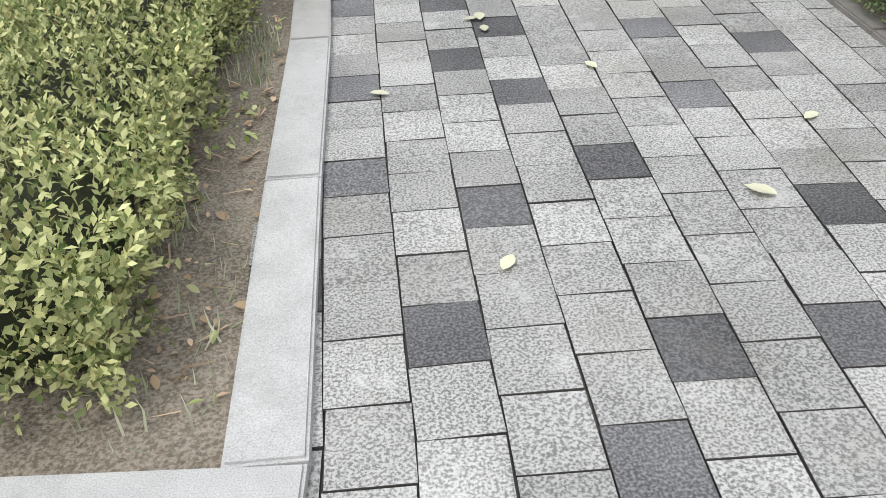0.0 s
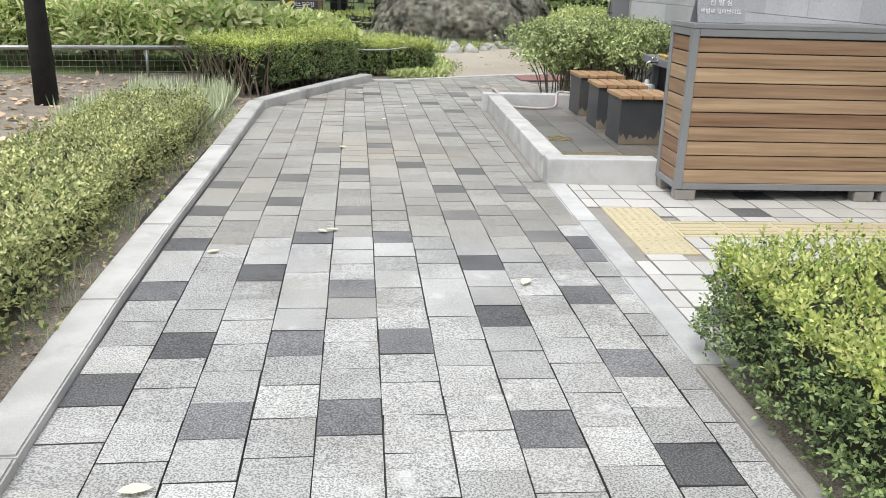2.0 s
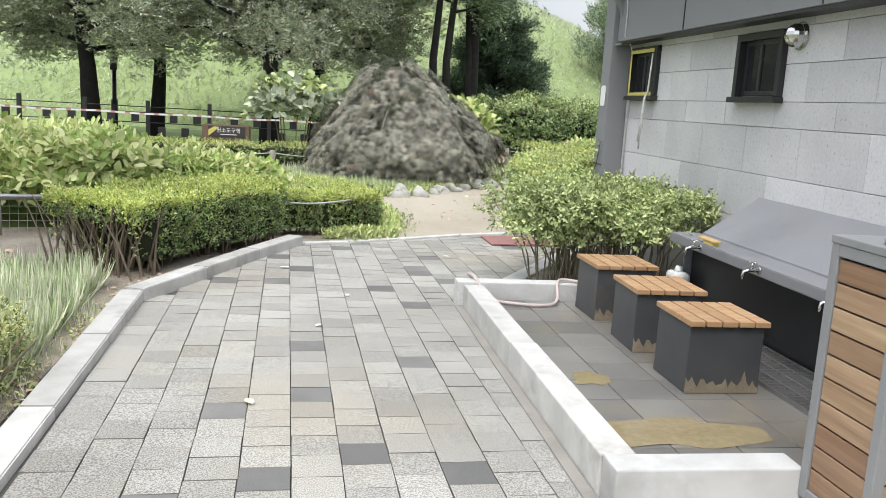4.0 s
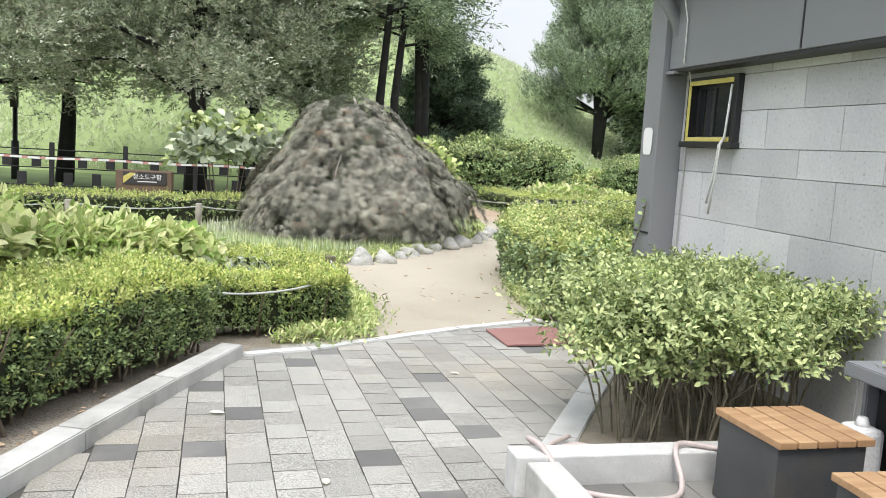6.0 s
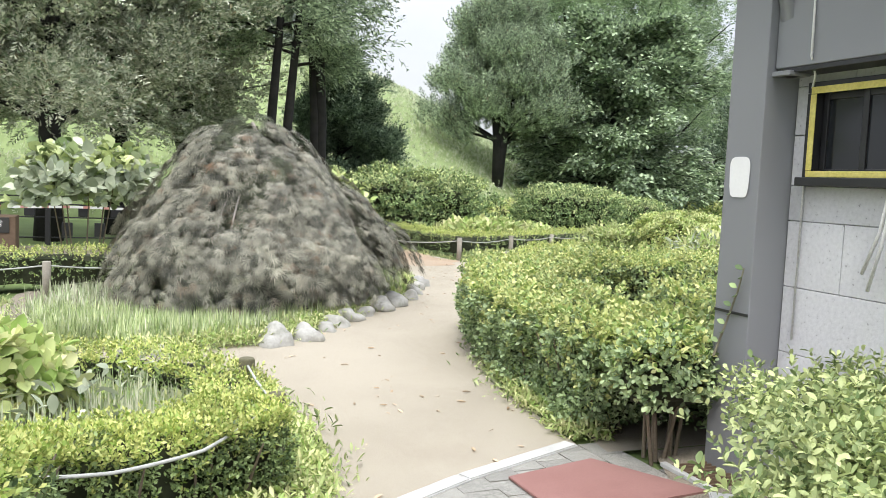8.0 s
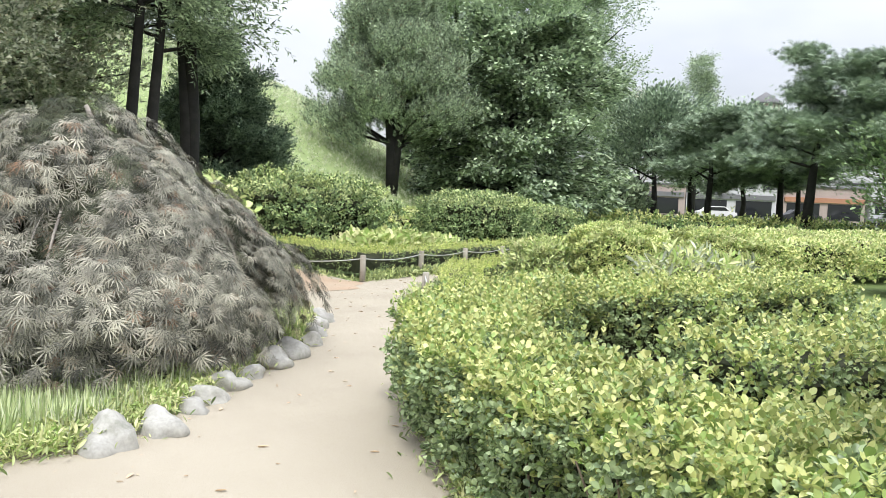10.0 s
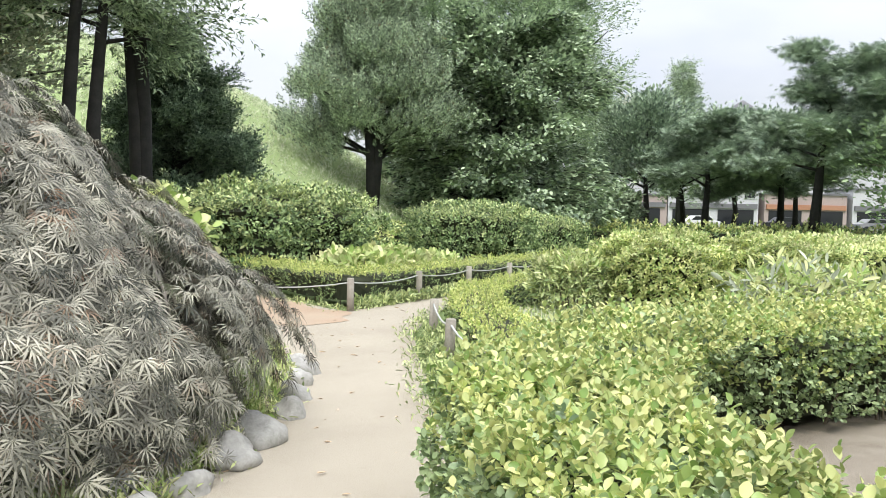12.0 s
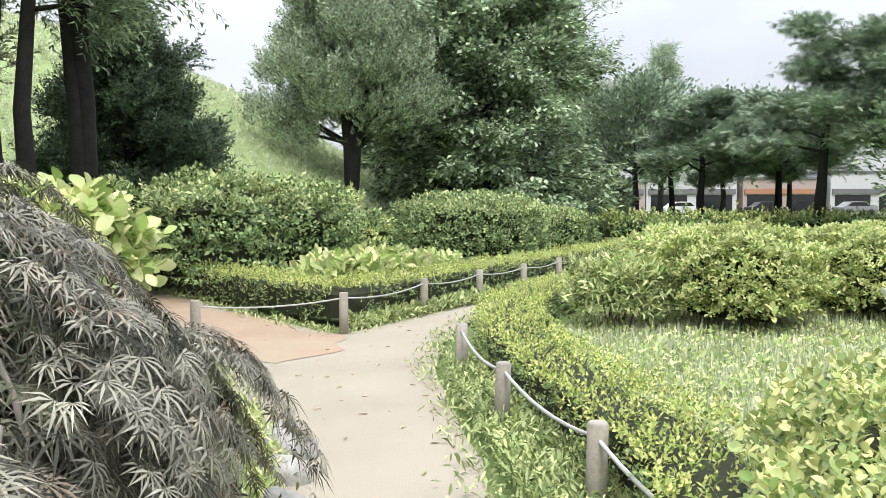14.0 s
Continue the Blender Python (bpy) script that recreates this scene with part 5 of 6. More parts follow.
grass("fresh grass between the maple and the stones", [(2.9, 18.1), (3.6, 18.9), (4.5, 20.2), (5.05, 21.6), (4.9, 22.6), (4.0, 22.4), (3.6, 20.2), (2.6, 18.4)], 9000, .17, L_GRASS, lean=.9)
weeds("low weeds along the stones", [(1.0, 16.7), (2.3, 17.0), (3.3, 18.2), (4.3, 19.5), (5.0, 20.8), (5.3, 22.0), (5.0, 22.1), (4.6, 20.9), (3.9, 19.7), (3.0, 18.6), (2.2, 17.5), (1.0, 17.1)], 12000, .05, L_LUSH, LONG, "weeds", .12)


def boulder(x, y, sx, sy, sz, seed, turn):
    bm = bmesh.new()
    bmesh.ops.create_icosphere(bm, subdivisions=3, radius=1.0)
    for v in bm.verts:
        k = 1 + .5 * noise.noise(v.co * 1.1 + Vector((seed * 3.7, 0, 0))) + .1 * noise.noise(v.co * 3.5 + Vector((0, seed * 2.1, 0)))
        v.co = Vector((v.co.x * sx * k, v.co.y * sy * k, v.co.z * sz * k))
    for f in bm.faces:
        f.smooth = True
    o = tagged(part("boulder", bm, M_ROCK), "pale rounded boulder edging the maple bed", "rock", "bed boulders")
    o.matrix_basis = pose(x + .03, y - .1, sz * .12, 0, 0, turn)


for i, (x, y, s) in enumerate(((.97, 16.78, .17), (1.23, 16.8, .13), (2.25, 17.2, .26), (2.58, 17.35, .2), (2.86, 17.75, .14), (3.02, 17.98, .17), (3.25, 18.3, .19), (3.5, 18.6, .15), (3.85, 18.95, .21), (4.15, 19.35, .22), (4.5, 19.85, .17), (4.72, 20.35, .18), (4.92, 20.8, .17), (5.1, 21.15, .19), (5.2, 21.5, .15))):
    boulder(x, y, s * .95, s * .68, s * .62, i, 40 + i * 23)

# ---- posts and ropes ----


def post(x, y, h, mat, label, r=.045, lean=(0, 0)):
    bm = bmesh.new()
    tube(bm, [(0, 0, -.05), (lean[0] * .5, lean[1] * .5, h * .5), (lean[0], lean[1], h - .012), (lean[0], lean[1], h)], [r * 1.05, r, r, r * .85], 12)
    o = tagged(part("post", bm, mat), label, "post", "rope posts")
    o.location = (x, y, 0)
    return o


POSTS_FAR = [(5.8, 25.0), (7.38, 24.85), (8.98, 25.75), (10.4, 26.5), (11.7, 27.1), (13.1, 27.85), (15.0, 28.7), (17, 29.6)]
for i, (x, y) in enumerate(POSTS_FAR):
    post(x, y, .46, M_POST, "round weathered wooden post carrying a white rope", .05)
rope("white rope sagging between wooden posts", [(x, y, .40) for x, y in POSTS_FAR], .09)
POSTS_R = [(7.22, 22.35), (6.5, 20.85), (5.98, 19.45)]
for x, y in POSTS_R:
    post(x, y, .42, M_POST, "leaning round wooden post carrying a white rope", .05, (.05, .06) if y > 22 else (.03, .02))
rope("white rope running down along the path hedge", [(7.25, 22.4, .37), (6.53, 20.88, .37), (6.0, 19.47, .35), (5.6, 18.4, .27)], .12, .011)
POSTS_M = [(.15, 20.25), (-1.7, 20.0), (-3.6, 19.7), (1.6, 20.6)]
for x, y in POSTS_M[:3]:
    post(x, y, .42, M_POST, "round weathered wooden post carrying a white rope", .05)
rope("white rope before the low hedge", [(1.9, 20.9, .36), (.15, 20.25, .37), (-1.7, 20.0, .37), (-3.6, 19.7, .37), (-6, 19.3, .37)], .09)
post(1.64, 13.58, .46, M_OLDPOST, "short mossy dark wooden post at the path", .045)
post(1.64, 14.6, .42, M_OLDPOST, "short mossy dark wooden post at the path", .05)
rope("grey-white rope lying along the hedge top", [(1.64, 14.6, .38), (1.62, 13.54, .42), (1.22, 12.98, .385), (.86, 12.86, .36), (.5, 12.84, .38)], .05, .008)

# ---- shrubs beyond the paths ----
shrub("broad dark green leafy shrub with paler top", 7.95, 30.2, 2.15, 1.3, .1, 1.72, 26000, .085, L_SHRUB, L_ROSE, shape=DIAMOND, stems=10, bumpy=.32, flat=3.0)
shrub("rounded clipped dark green shrub with pale new shoots", 13.6, 31.3, 1.55, 1.4, .05, 1.62, 20000, .075, L_SHRUB, L_ROSE, shape=DIAMOND, stems=8, bumpy=.1, flat=3.0)
shrub("rounded clipped dark green shrub", 16.6, 32.4, 1.2, 1.1, .05, 1.3, 12000, .075, L_SHRUB, L_ROSE, shape=DIAMOND, stems=8, bumpy=.1, flat=2.8)
shrub("bushy bright green shrub with leafy upright shoots", 10.8, 22.35, .8, .8, .05, 1.16, 24000, .045, L_BRIGHT, L_LUSH, stems=10, bumpy=.14, flat=2.5)
shrub("bushy bright green shrub with leafy upright shoots", 12.6, 22.0, .85, .85, .05, 1.14, 24000, .045, L_BRIGHT, L_LUSH, stems=10, bumpy=.14, flat=2.5)
for i, (x, y, r) in enumerate(((14.5, 23.2, 1.2), (16.8, 23.6, 1.4), (19.4, 23.8, 1.5), (22.2, 24.2, 1.6), (13.2, 25.0, 1.1), (17.5, 21.0, 1.4), (20.8, 20.5, 1.6))):
    shrub("bright green shrub in a long leafy bank", x, y, r, r * .8, .05, 1.05, 9000, .075, L_BRIGHT, L_LUSH, shape=DIAMOND, stems=6, bumpy=.12, flat=2.8, group="leafy bank")
shrub("soft grey-green lobed-leaf shrub on thin stems", 9.75, 23.05, .55, .55, .08, .85, 3400, .09, L_ROSE, L_LUSH, stems=12, bumpy=.25, shape=LONG, core=False)
shrub("soft grey-green lobed-leaf shrub on thin stems", 8.9, 18.9, .7, .6, .3, .98, 1300, .12, L_GREY, L_LUSH, stems=14, bumpy=.25, shape=LONG, core=False)
shrub("low pale green leafy plants in the bed", 9.3, 28.0, 1.1, .6, .02, .62, 2600, .15, L_LUSH, stems=8, bumpy=.22, shape=OVAL, core=False)
shrub("low pale green leafy plants in the bed", 10.9, 28.6, .7, .5, .02, .5, 1300, .13, L_LUSH, stems=6, bumpy=.22, shape=OVAL, core=False)
shrub("small clipped green shrub", 14.6, 37.5, 1.6, 1.0, .02, .95, 3000, .13, L_BRIGHT, L_LUSH, stems=4, bumpy=.1)
shrub("grey-green young tree with big leaves on thin stems", .5, 23.6, .95, .8, .75, 1.75, 1500, .2, L_GREY, L_ROSE, stems=6, bumpy=.25, shape=BROAD, core=False, name="young_tree")
shrub("broad pale yellow-green leafy plant behind the maple", 4.25, 24.6, .95, .7, .5, 1.5, 1900, .15, L_LUSH, L_LUSH, shape=BROAD, stems=10, bumpy=.22, core=False, name="garden_plant")
grass("tall pale grass in the far bed", [(8.0, 26.6), (14, 29.6), (15, 34), (8, 33.5)], 16000, .3, L_DRYGRASS, lean=.5)
grass("soft light green meadow plants in the right bed", [(6.5, 19.0), (7.6, 21.6), (8.9, 23.2), (10.5, 24.3), (13, 24.8), (13, 18.3), (6.0, 18.4)], 30000, .2, L_DRYGRASS, lean=.7, width=1.6)
weeds("low bright leaves in the right bed", [(6.4, 18.6), (7.6, 21.6), (8.9, 23.2), (10.5, 24.3), (13, 24.8), (13, 18.5)], 30000, .042, L_LUSH, OVAL, "bed_plants", .18)
weeds("green weeds along the path edge", [(3.45, 13.75), (3.52, 14.6), (3.75, 15.6), (4.25, 17.0), (4.8, 18.0), (4.6, 18.0), (4.0, 16.9), (3.4, 15.6), (3.2, 14.4)][:6] + [(5.2, 18.0), (4.6, 16.9), (4.1, 15.5), (3.85, 14.5), (3.8, 13.7)], 6000, .055, L_LUSH, LONG, "weeds", .1)
weeds("green weeds along the path edge", [(5.3, 18.8), (6.0, 20.2), (6.6, 21.5), (7.3, 22.7), (7.6, 22.5), (6.9, 21.0), (6.3, 19.5), (5.9, 18.6)], 9000, .05, L_ROSE, LONG, "weeds", .12)
weeds("green weeds at the foot of the hedge", [(1.0, 12.75), (1.85, 13.0), (1.98, 14.0), (1.95, 15.0), (1.75, 15.6), (1.55, 14.8), (1.6, 13.7), (1.2, 13.1)], 4500, .05, L_LUSH, LONG, "weeds", .09)
weeds("weeds before the far hedge", [(7.6, 24.95), (9.0, 25.65), (11, 26.6), (14, 28.0), (14, 28.4), (11, 27), (9, 26), (7.6, 25.3)], 5000, .09, L_ROSE, LONG, "weeds", .12)
pe = np.array(PATH_EDGE[4:] + PATH_EDGE[:1])
e2, es, _, _, _ = along(pe, 15000)
e2 = e2 + es * (rng.normal(size=15000) * .09 - .02)[:, None]
e2 = e2[lumps(np.column_stack([e2, np.zeros(len(e2))]), 4.3, 1.0) > -.45 - .4 * rng.random(len(e2))]
tagged(leaves("edge_weeds", np.column_stack([e2, rng.random(len(e2)) * .05]), rand_dirs(len(e2)) + np.array([0, 0, .7]), rand_dirs(len(e2)) * .6 + np.array([0, 0, 1]), .055 * (.4 + rng.random(len(e2))), LONG, L_ROSE), "small weeds and grass creeping over the path edge", "plants", "", "stuff")
grass("tufts of thin grass in the kerb bed", [(-.3, .4), (-.02, .4), (-.18, 3.0), (-.35, 6.0), (-.42, 9.8), (-.7, 9.8), (-.6, 5), (-.4, 2.5)], 4200, .08, L_DRYGRASS, gaps=.2)
STRIP = [(-.36, .45), (-.04, .45), (-.14, 2.4), (-.3, 6.0), (-.36, 9.5), (-.5, 9.5), (-.42, 5), (-.36, 2.5)]
weeds("tiny green seedlings on the bare soil strip", STRIP, 900, .03, L_LUSH, OVAL, "seedlings", .02, gaps=.25)
STK = scatter(STRIP, 170)
tagged(leaves("dry_twigs", np.column_stack([STK, np.full(len(STK), .008)]), rand_dirs(len(STK)) * np.array([1, 1, .06]), np.tile([0, 0, 1.0], (len(STK), 1)), .075 * (.4 + rng.random(len(STK))), (BLADE[0] * np.array([.8, 1, .15]), BLADE[1]), M_DEAD), "thin dry twigs lying on the soil strip", "leaf litter", "", "stuff")
grass("shaggy tall grass at the end of the low hedge", [(-.5, 8.0), (-1.5, 8.0), (-1.6, 10.5), (-.6, 10.4)], 8000, .26, L_DRYGRASS, lean=.6)
DL = scatter([(-8, 4.0), (-1.3, 4.0), (-1.35, 9.0), (-.9, 10.3), (-2, 12.3), (-8, 11.5)], 2600)
tagged(leaves("dead_leaves", np.column_stack([DL, np.full(len(DL), .006) + rng.random(len(DL)) * .015]), rand_dirs(len(DL)) * np.array([1, 1, .15]), rand_dirs(len(DL)) * .3 + np.array([0, 0, 1]), .08 * (.5 + rng.random(len(DL))), BROAD, M_DEAD), "dry brown leaves littering the soil", "leaf litter", "", "stuff")
DL = scatter([(-.35, .5), (0, .5), (-.2, 4), (-.35, 9), (-.2, 10.5), (.6, 12.3), (.4, 12.4), (-.5, 10.5), (-.55, 5)], 420)
tagged(leaves("dead_leaves", np.column_stack([DL, np.full(len(DL), .01)]), rand_dirs(len(DL)) * np.array([1, 1, .25]), rand_dirs(len(DL)) * .4 + np.array([0, 0, 1]), .035 * (.4 + rng.random(len(DL))), OVAL, M_DEAD), "dry leaves and twigs on the soil strip", "leaf litter", "", "stuff")
TW = scatter(PATH_EDGE[:14] + PATH_EDGE[22:23] + PATH_EDGE[26:], 200)
tagged(leaves("path_litter", np.column_stack([TW, np.full(len(TW), .012)]), rand_dirs(len(TW)) * np.array([1, 1, .05]), np.tile([0, 0, 1.0], (len(TW), 1)), .05 * (.4 + 1.2 * rng.random(len(TW))), LONG, M_DEAD), "small twigs and leaves scattered on the sand", "leaf litter", "", "stuff")


def fallen_leaf(x, y, size, turn, mat=M_FALLEN):
    v, f = OVAL
    bend = [(a * size, b * size, (abs(a) * .5 + (b - .5) ** 2 * .35) * size) for a, b, _ in v]
    o = tagged(raw("fallen_leaf", bend, f, mat), "curled yellow-green fallen leaf on the paving", "leaf", "fallen leaves")
    o.matrix_basis = pose(x, y, .004, 0, 0, turn)


for i, (x, y) in enumerate(((.63, 2.58), (.28, 1.92), (.59, .97), (1.24, 1.24), (1.55, 1.61), (1.0, 2.06), (.36, 3.35), (.64, 2.53), (.66, 5.72), (1.58, 4.87), (.67, 5.66), (.17, 5.35), (.63, 8.01), (.56, 2.6), (1.2, 10.2), (.75, 11.2), (1.0, 9.4), (2.2, 12.0))):
    fallen_leaf(x, y, .07 if i % 3 else .09, i * 77)
fallen_leaf(-.1, 3.11, .05, 20, M_DEAD)

# ---- fence at the end of the soil bed ----
mesh_fence = thing("wire_fence", "low green wire-mesh fence with a steel top rail", "fence")
bm = bmesh.new()
tube(bm, [(-9.0, 10.6, .36), (-2.7, 12.25, .36), (-1.35, 12.6, .36)], .028, 8)
part("top_rail", bm, M_GRATE, mesh_fence, "grey steel top rail")
for k in range(5):
    bm = bmesh.new()
    tube(bm, [(-9 + k * 1.75, 10.6 + k * .459, -.02), (-9 + k * 1.75, 10.6 + k * .459, .35)], .02, 7)
    part("post", bm, M_GRATE, mesh_fence)
bm = bmesh.new()
for k in range(100):
    x = -8.95 + k * .074
    tube(bm, [(x, 10.62 + (x + 9) * .2605, .02), (x, 10.62 + (x + 9) * .2605, .35)], .0025, 3, False)
for z in (.06, .13, .2, .27):
    tube(bm, [(-9, 10.62, z), (-1.4, 12.6, z)], .0025, 3, False)
tagged(part("wire_mesh", bm, M_GRATE, mesh_fence), kind="stuff")

# ---- black fence, box, tape and lamp post below the mound ----
fence = thing("park_fence", "black metal park fence with square ornaments", "fence")
FX0, FX1 = -16.0, 2.9


def fy(x):
    return 27.6 + .06 * x


for z in (.12, .52, .78, .93):
    bm = bmesh.new()
    tube(bm, [(FX0, fy(FX0), z), (FX1, fy(FX1), z)], .018, 4)
    part("rail", bm, M_DARKSTEEL, fence)
for k in range(13):
    x = FX0 + k * 1.57
    block("post", x - .05, x + .05, fy(x) - .05, fy(x) + .05, -.05, 1.1, M_DARKSTEEL, fence, .01)
    for j in range(4 if k < 12 else 0):
        xx = x + .35 + j * .3
        block("panel", xx - .1, xx + .1, fy(xx) - .02, fy(xx) + .02, .54 if j % 2 else .14, .77 if j % 2 else .42, M_DARKSTEEL, fence, .01)
sheet("gravel_walk", [(-20, 24.2), (3.5, 24.6), (3.5, 27.2), (-20, 26.2)], -.003, M_SOIL, label="earth walk below the fence", category="path", wobble=.1)
toolbox = thing("tool_box", "brown wooden tool box with a dark Korean sign", "box")
block("body", -1.85, -.7, 25.8, 26.4, 0, .62, M_BROWNBOX, toolbox, .01)
block("sign_panel", -1.7, -.8, 25.78, 25.797, .33, .6, M_DARKSIGN, toolbox, .004)
raw("yellow_swoosh", [(-1.69, 25.775, .34), (-1.42, 25.775, .58), (-1.55, 25.775, .58), (-1.69, 25.775, .5)], [(0, 1, 2, 3)], M_TAPE, toolbox)
lettering("청소도구함", .13, pose(-1.2, 25.775, .49, 90, 0, 0), M_PRINT, "lettering", toolbox)
block("small_print", -1.4, -1.0, 25.774, 25.779, .385, .405, M_PRINT, toolbox, 0)
tape = thing("barrier_tape", "red and white striped barrier tape stretched between trees", "tape")
for k in range(110):
    x = -9.5 + k * .11
    y = 24.95 + (x + 9) * .05
    z = .80 + .01 * math.sin(k * .3)
    raw("stripe", [(x, y, z), (x + .11, y + .0055, z), (x + .11, y + .0055, z + .045), (x, y, z + .045)], [(0, 1, 2, 3)], M_WHITE if k % 3 else M_REDTAPE, tape)
board = thing("notice_board", "dark grey notice board on posts", "sign")
for x in (-7.6, -5.9):
    block("leg", x - .04, x + .04, 22.96, 23.04, -.05, 1.1, M_DARKSTEEL, board)
block("panel", -7.9, -5.65, 22.9, 22.955, .95, 1.85, M_DARKSIGN, board, .02)
for k in range(3):
    block("print_bar", -7.6 + k * .1, -6.1, 22.89, 22.897, 1.6 - k * .12, 1.64 - k * .12, M_PRINT, board, 0)
for x in (-7.7, -6.7):
    block("print_panel", x, x + .85, 22.885, 22.897, 1.0, 1.27, M_ROOF, board, 0)
lamp = thing("lamp_post", "slim black park lamp post", "street lamp")
bm = bmesh.new()
tube(bm, [(-5.2, 31.5, -.1), (-5.2, 31.5, 1.0), (-5.2, 31.5, 1.02), (-5.2, 31.5, 5.2)], [.1, .1, .065, .05], 10)
part("pole", bm, M_DARKSTEEL, lamp)
block("control_box", -5.3, -5.1, 31.38, 31.45, 1.9, 2.3, M_DARKSTEEL, lamp, .01)
bm = bmesh.new()
tube(bm, [(-5.2, 31.5, 5.15), (-5.2, 31.5, 5.3), (-5.2, 31.5, 5.6), (-5.2, 31.5, 5.7)], [.07, .2, .24, .05], 12)
part("lantern", bm, M_DARKSTEEL, lamp)

# ---- trees ----
tree("tree with slim dark trunk beside the hedge", -2.35, 10.0, 0, 5.5, .11, 3.0, 1.6, 3500, .14, L_TALL, OVAL, limbs=10, clump=.2)
JUN = dict(shape=FEATHER, form="broad", clump=.14, hollow=.2)
tree("old juniper with dark trunk and feathery grey-green foliage", -.35, 28.6, 0, 8.5, .26, 2.3, 3.6, 14000, .30, L_JUNIPER, limbs=24, droop=.15, **JUN)
tree("old juniper with dark trunk and feathery grey-green foliage", .95, 30.8, 0, 8.6, .24, 2.7, 3.2, 12000, .30, L_JUNIPER, limbs=22, droop=.15, **JUN)
tree("leaning old juniper with feathery grey-green foliage", -5.2, 28.9, 0, 8.0, .26, 2.5, 3.4, 13000, .30, L_JUNIPER, limbs=22, lean=(-.8, 0), droop=.15, **JUN)
tree("old juniper with dark trunk and feathery grey-green foliage", -3.9, 31.2, 0, 8.2, .22, 3.0, 3.0, 9000, .30, L_JUNIPER, limbs=18, **JUN)
tree("dark-trunked juniper leaning over the fence", -8.2, 29.3, 0, 7.5, .2, 2.6, 3.0, 9000, .3, L_JUNIPER, limbs=18, lean=(-.6, 0), **JUN)
tree("crooked juniper with a trunk bent low", 2.9, 32.6, mound_z(2.9, 32.6), 7.5, .2, 2.4, 2.6, 8000, .3, L_JUNIPER, limbs=16, lean=(-1.6, 0), **JUN)
tree("juniper further along the fence", -11.5, 30.5, 0, 7.5, .2, 2.4, 3.2, 7000, .3, L_JUNIPER, limbs=16, **JUN)
tree("tall twin-trunked locust with feathery drooping leaves", 5.9, 31.0, 0, 13, .17, 5.0, 1.9, 6000, .36, L_DARK, SPRAY, limbs=20, stems=((.15, 0), (-.5, .2)), droop=.3, clump=.2)
tree("tall slim dark-trunked tree", 5.06, 30.4, 0, 12, .14, 4.3, 1.7, 5000, .34, L_DARK, SPRAY, limbs=20, droop=.2, clump=.2)
tree("tall slim dark-trunked tree", 4.6, 30.2, 0, 12, .14, 4.8, 1.7, 5000, .34, L_DARK, SPRAY, limbs=20, droop=.2, clump=.2)
tree("dense dark yew with pointed top", 7.3, 34.4, 0, 5.3, .16, .4, 2.35, 24000, .25, L_YEW, FEATHER, "cone", limbs=52, clump=.09, hollow=.3)
tree("upright juniper with spiky feathery sprays on a bare trunk", 16.6, 42.7, mound_z(16.6, 42.7) - .1, 8.5, .22, 1.7, 3.6, 28000, .32, L_SPIRE, FEATHER, "cone", limbs=24, tilt=.9, clump=.085, hollow=.3, flat=.8, stems=((0, 0), (.7, .1), (-.6, .2)))
tree("broad dense dark green tree with layered boughs", 22.6, 43.0, 0, 9.2, .26, .8, 4.3, 80000, .23, L_DARK, DIAMOND, "broad", limbs=80, clump=.085, hollow=.15, droop=.35, flat=.3)
tree("tall fresh green tree rising behind", 33.0, 54.0, 0, 19, .4, 3.0, 5.2, 18000, .55, L_TALL, SPRAY, "column", limbs=46, clump=.14, hollow=.2)
tree("tall fresh green tree rising behind", 27.5, 57.0, 0, 18, .4, 3.0, 4.6, 12000, .55, L_TALL, SPRAY, "column", limbs=36, clump=.14, hollow=.2)
tree("slender pointed tree far off", 60, 68, 0, 16, .25, 2.5, 2.6, 6000, .5, L_DARK, SPRAY, "cone", limbs=30, clump=.2)
tree("slender young tree far off", 46, 60, 0, 10, .2, 2.5, 2.4, 3500, .45, L_JUNIPER, SPRAY, "column", limbs=24, clump=.2)
tree("slender young tree far off", 41, 58, 0, 10.5, .2, 2.5, 2.2, 3500, .45, L_DARK, SPRAY, "column", limbs=24, clump=.2)
PIN = dict(shape=NEEDLES, form="tier", clump=.155, hollow=.5)
tree("red pine with layered dark needle clouds", 33.5, 36.0, 0, 8.8, .24, 3.0, 3.4, 18000, .27, L_PINE, limbs=15, lean=(1.5, 0), **PIN)
tree("red pine with layered dark needle clouds", 35.0, 32.5, 0, 8.4, .24, 3.0, 3.4, 18000, .27, L_PINE, limbs=15, lean=(-1, 0), **PIN)
tree("red pine with layered dark needle clouds", 34.5, 42.5, 0, 6.6, .2, 2.6, 3.0, 16000, .27, L_PINE, limbs=13, **PIN)
tree("red pine with layered dark needle clouds", 37.5, 40.5, 0, 6.4, .2, 2.7, 2.8, 15000, .27, L_PINE, limbs=12, **PIN)
tree("dark-trunked broadleaf tree in the park", 36.5, 48.5, 0, 6.8, .2, 2.9, 3.0, 12600, .24, L_PINE, DIAMOND, limbs=20, clump=.17)
tree("dark-trunked broadleaf tree in the park", 40.5, 49.5, 0, 6.4, .2, 2.9, 2.8, 10800, .24, L_TALL, DIAMOND, limbs=18, clump=.17)
tree("dark-trunked broadleaf tree in the park", 43.5, 44.0, 0, 6.0, .18, 2.9, 3.0, 12600, .24, L_PINE, DIAMOND, limbs=18, clump=.17)
tree("small crape myrtle with bare branching stems", 33.0, 31.0, 0, 4.2, .1, 1.4, 2.2, 3500, .2, L_TALL, OVAL, limbs=18, clump=.2, stems=((.5, 0), (-.5, .2), (.1, .5)), bark=M_TWIG)
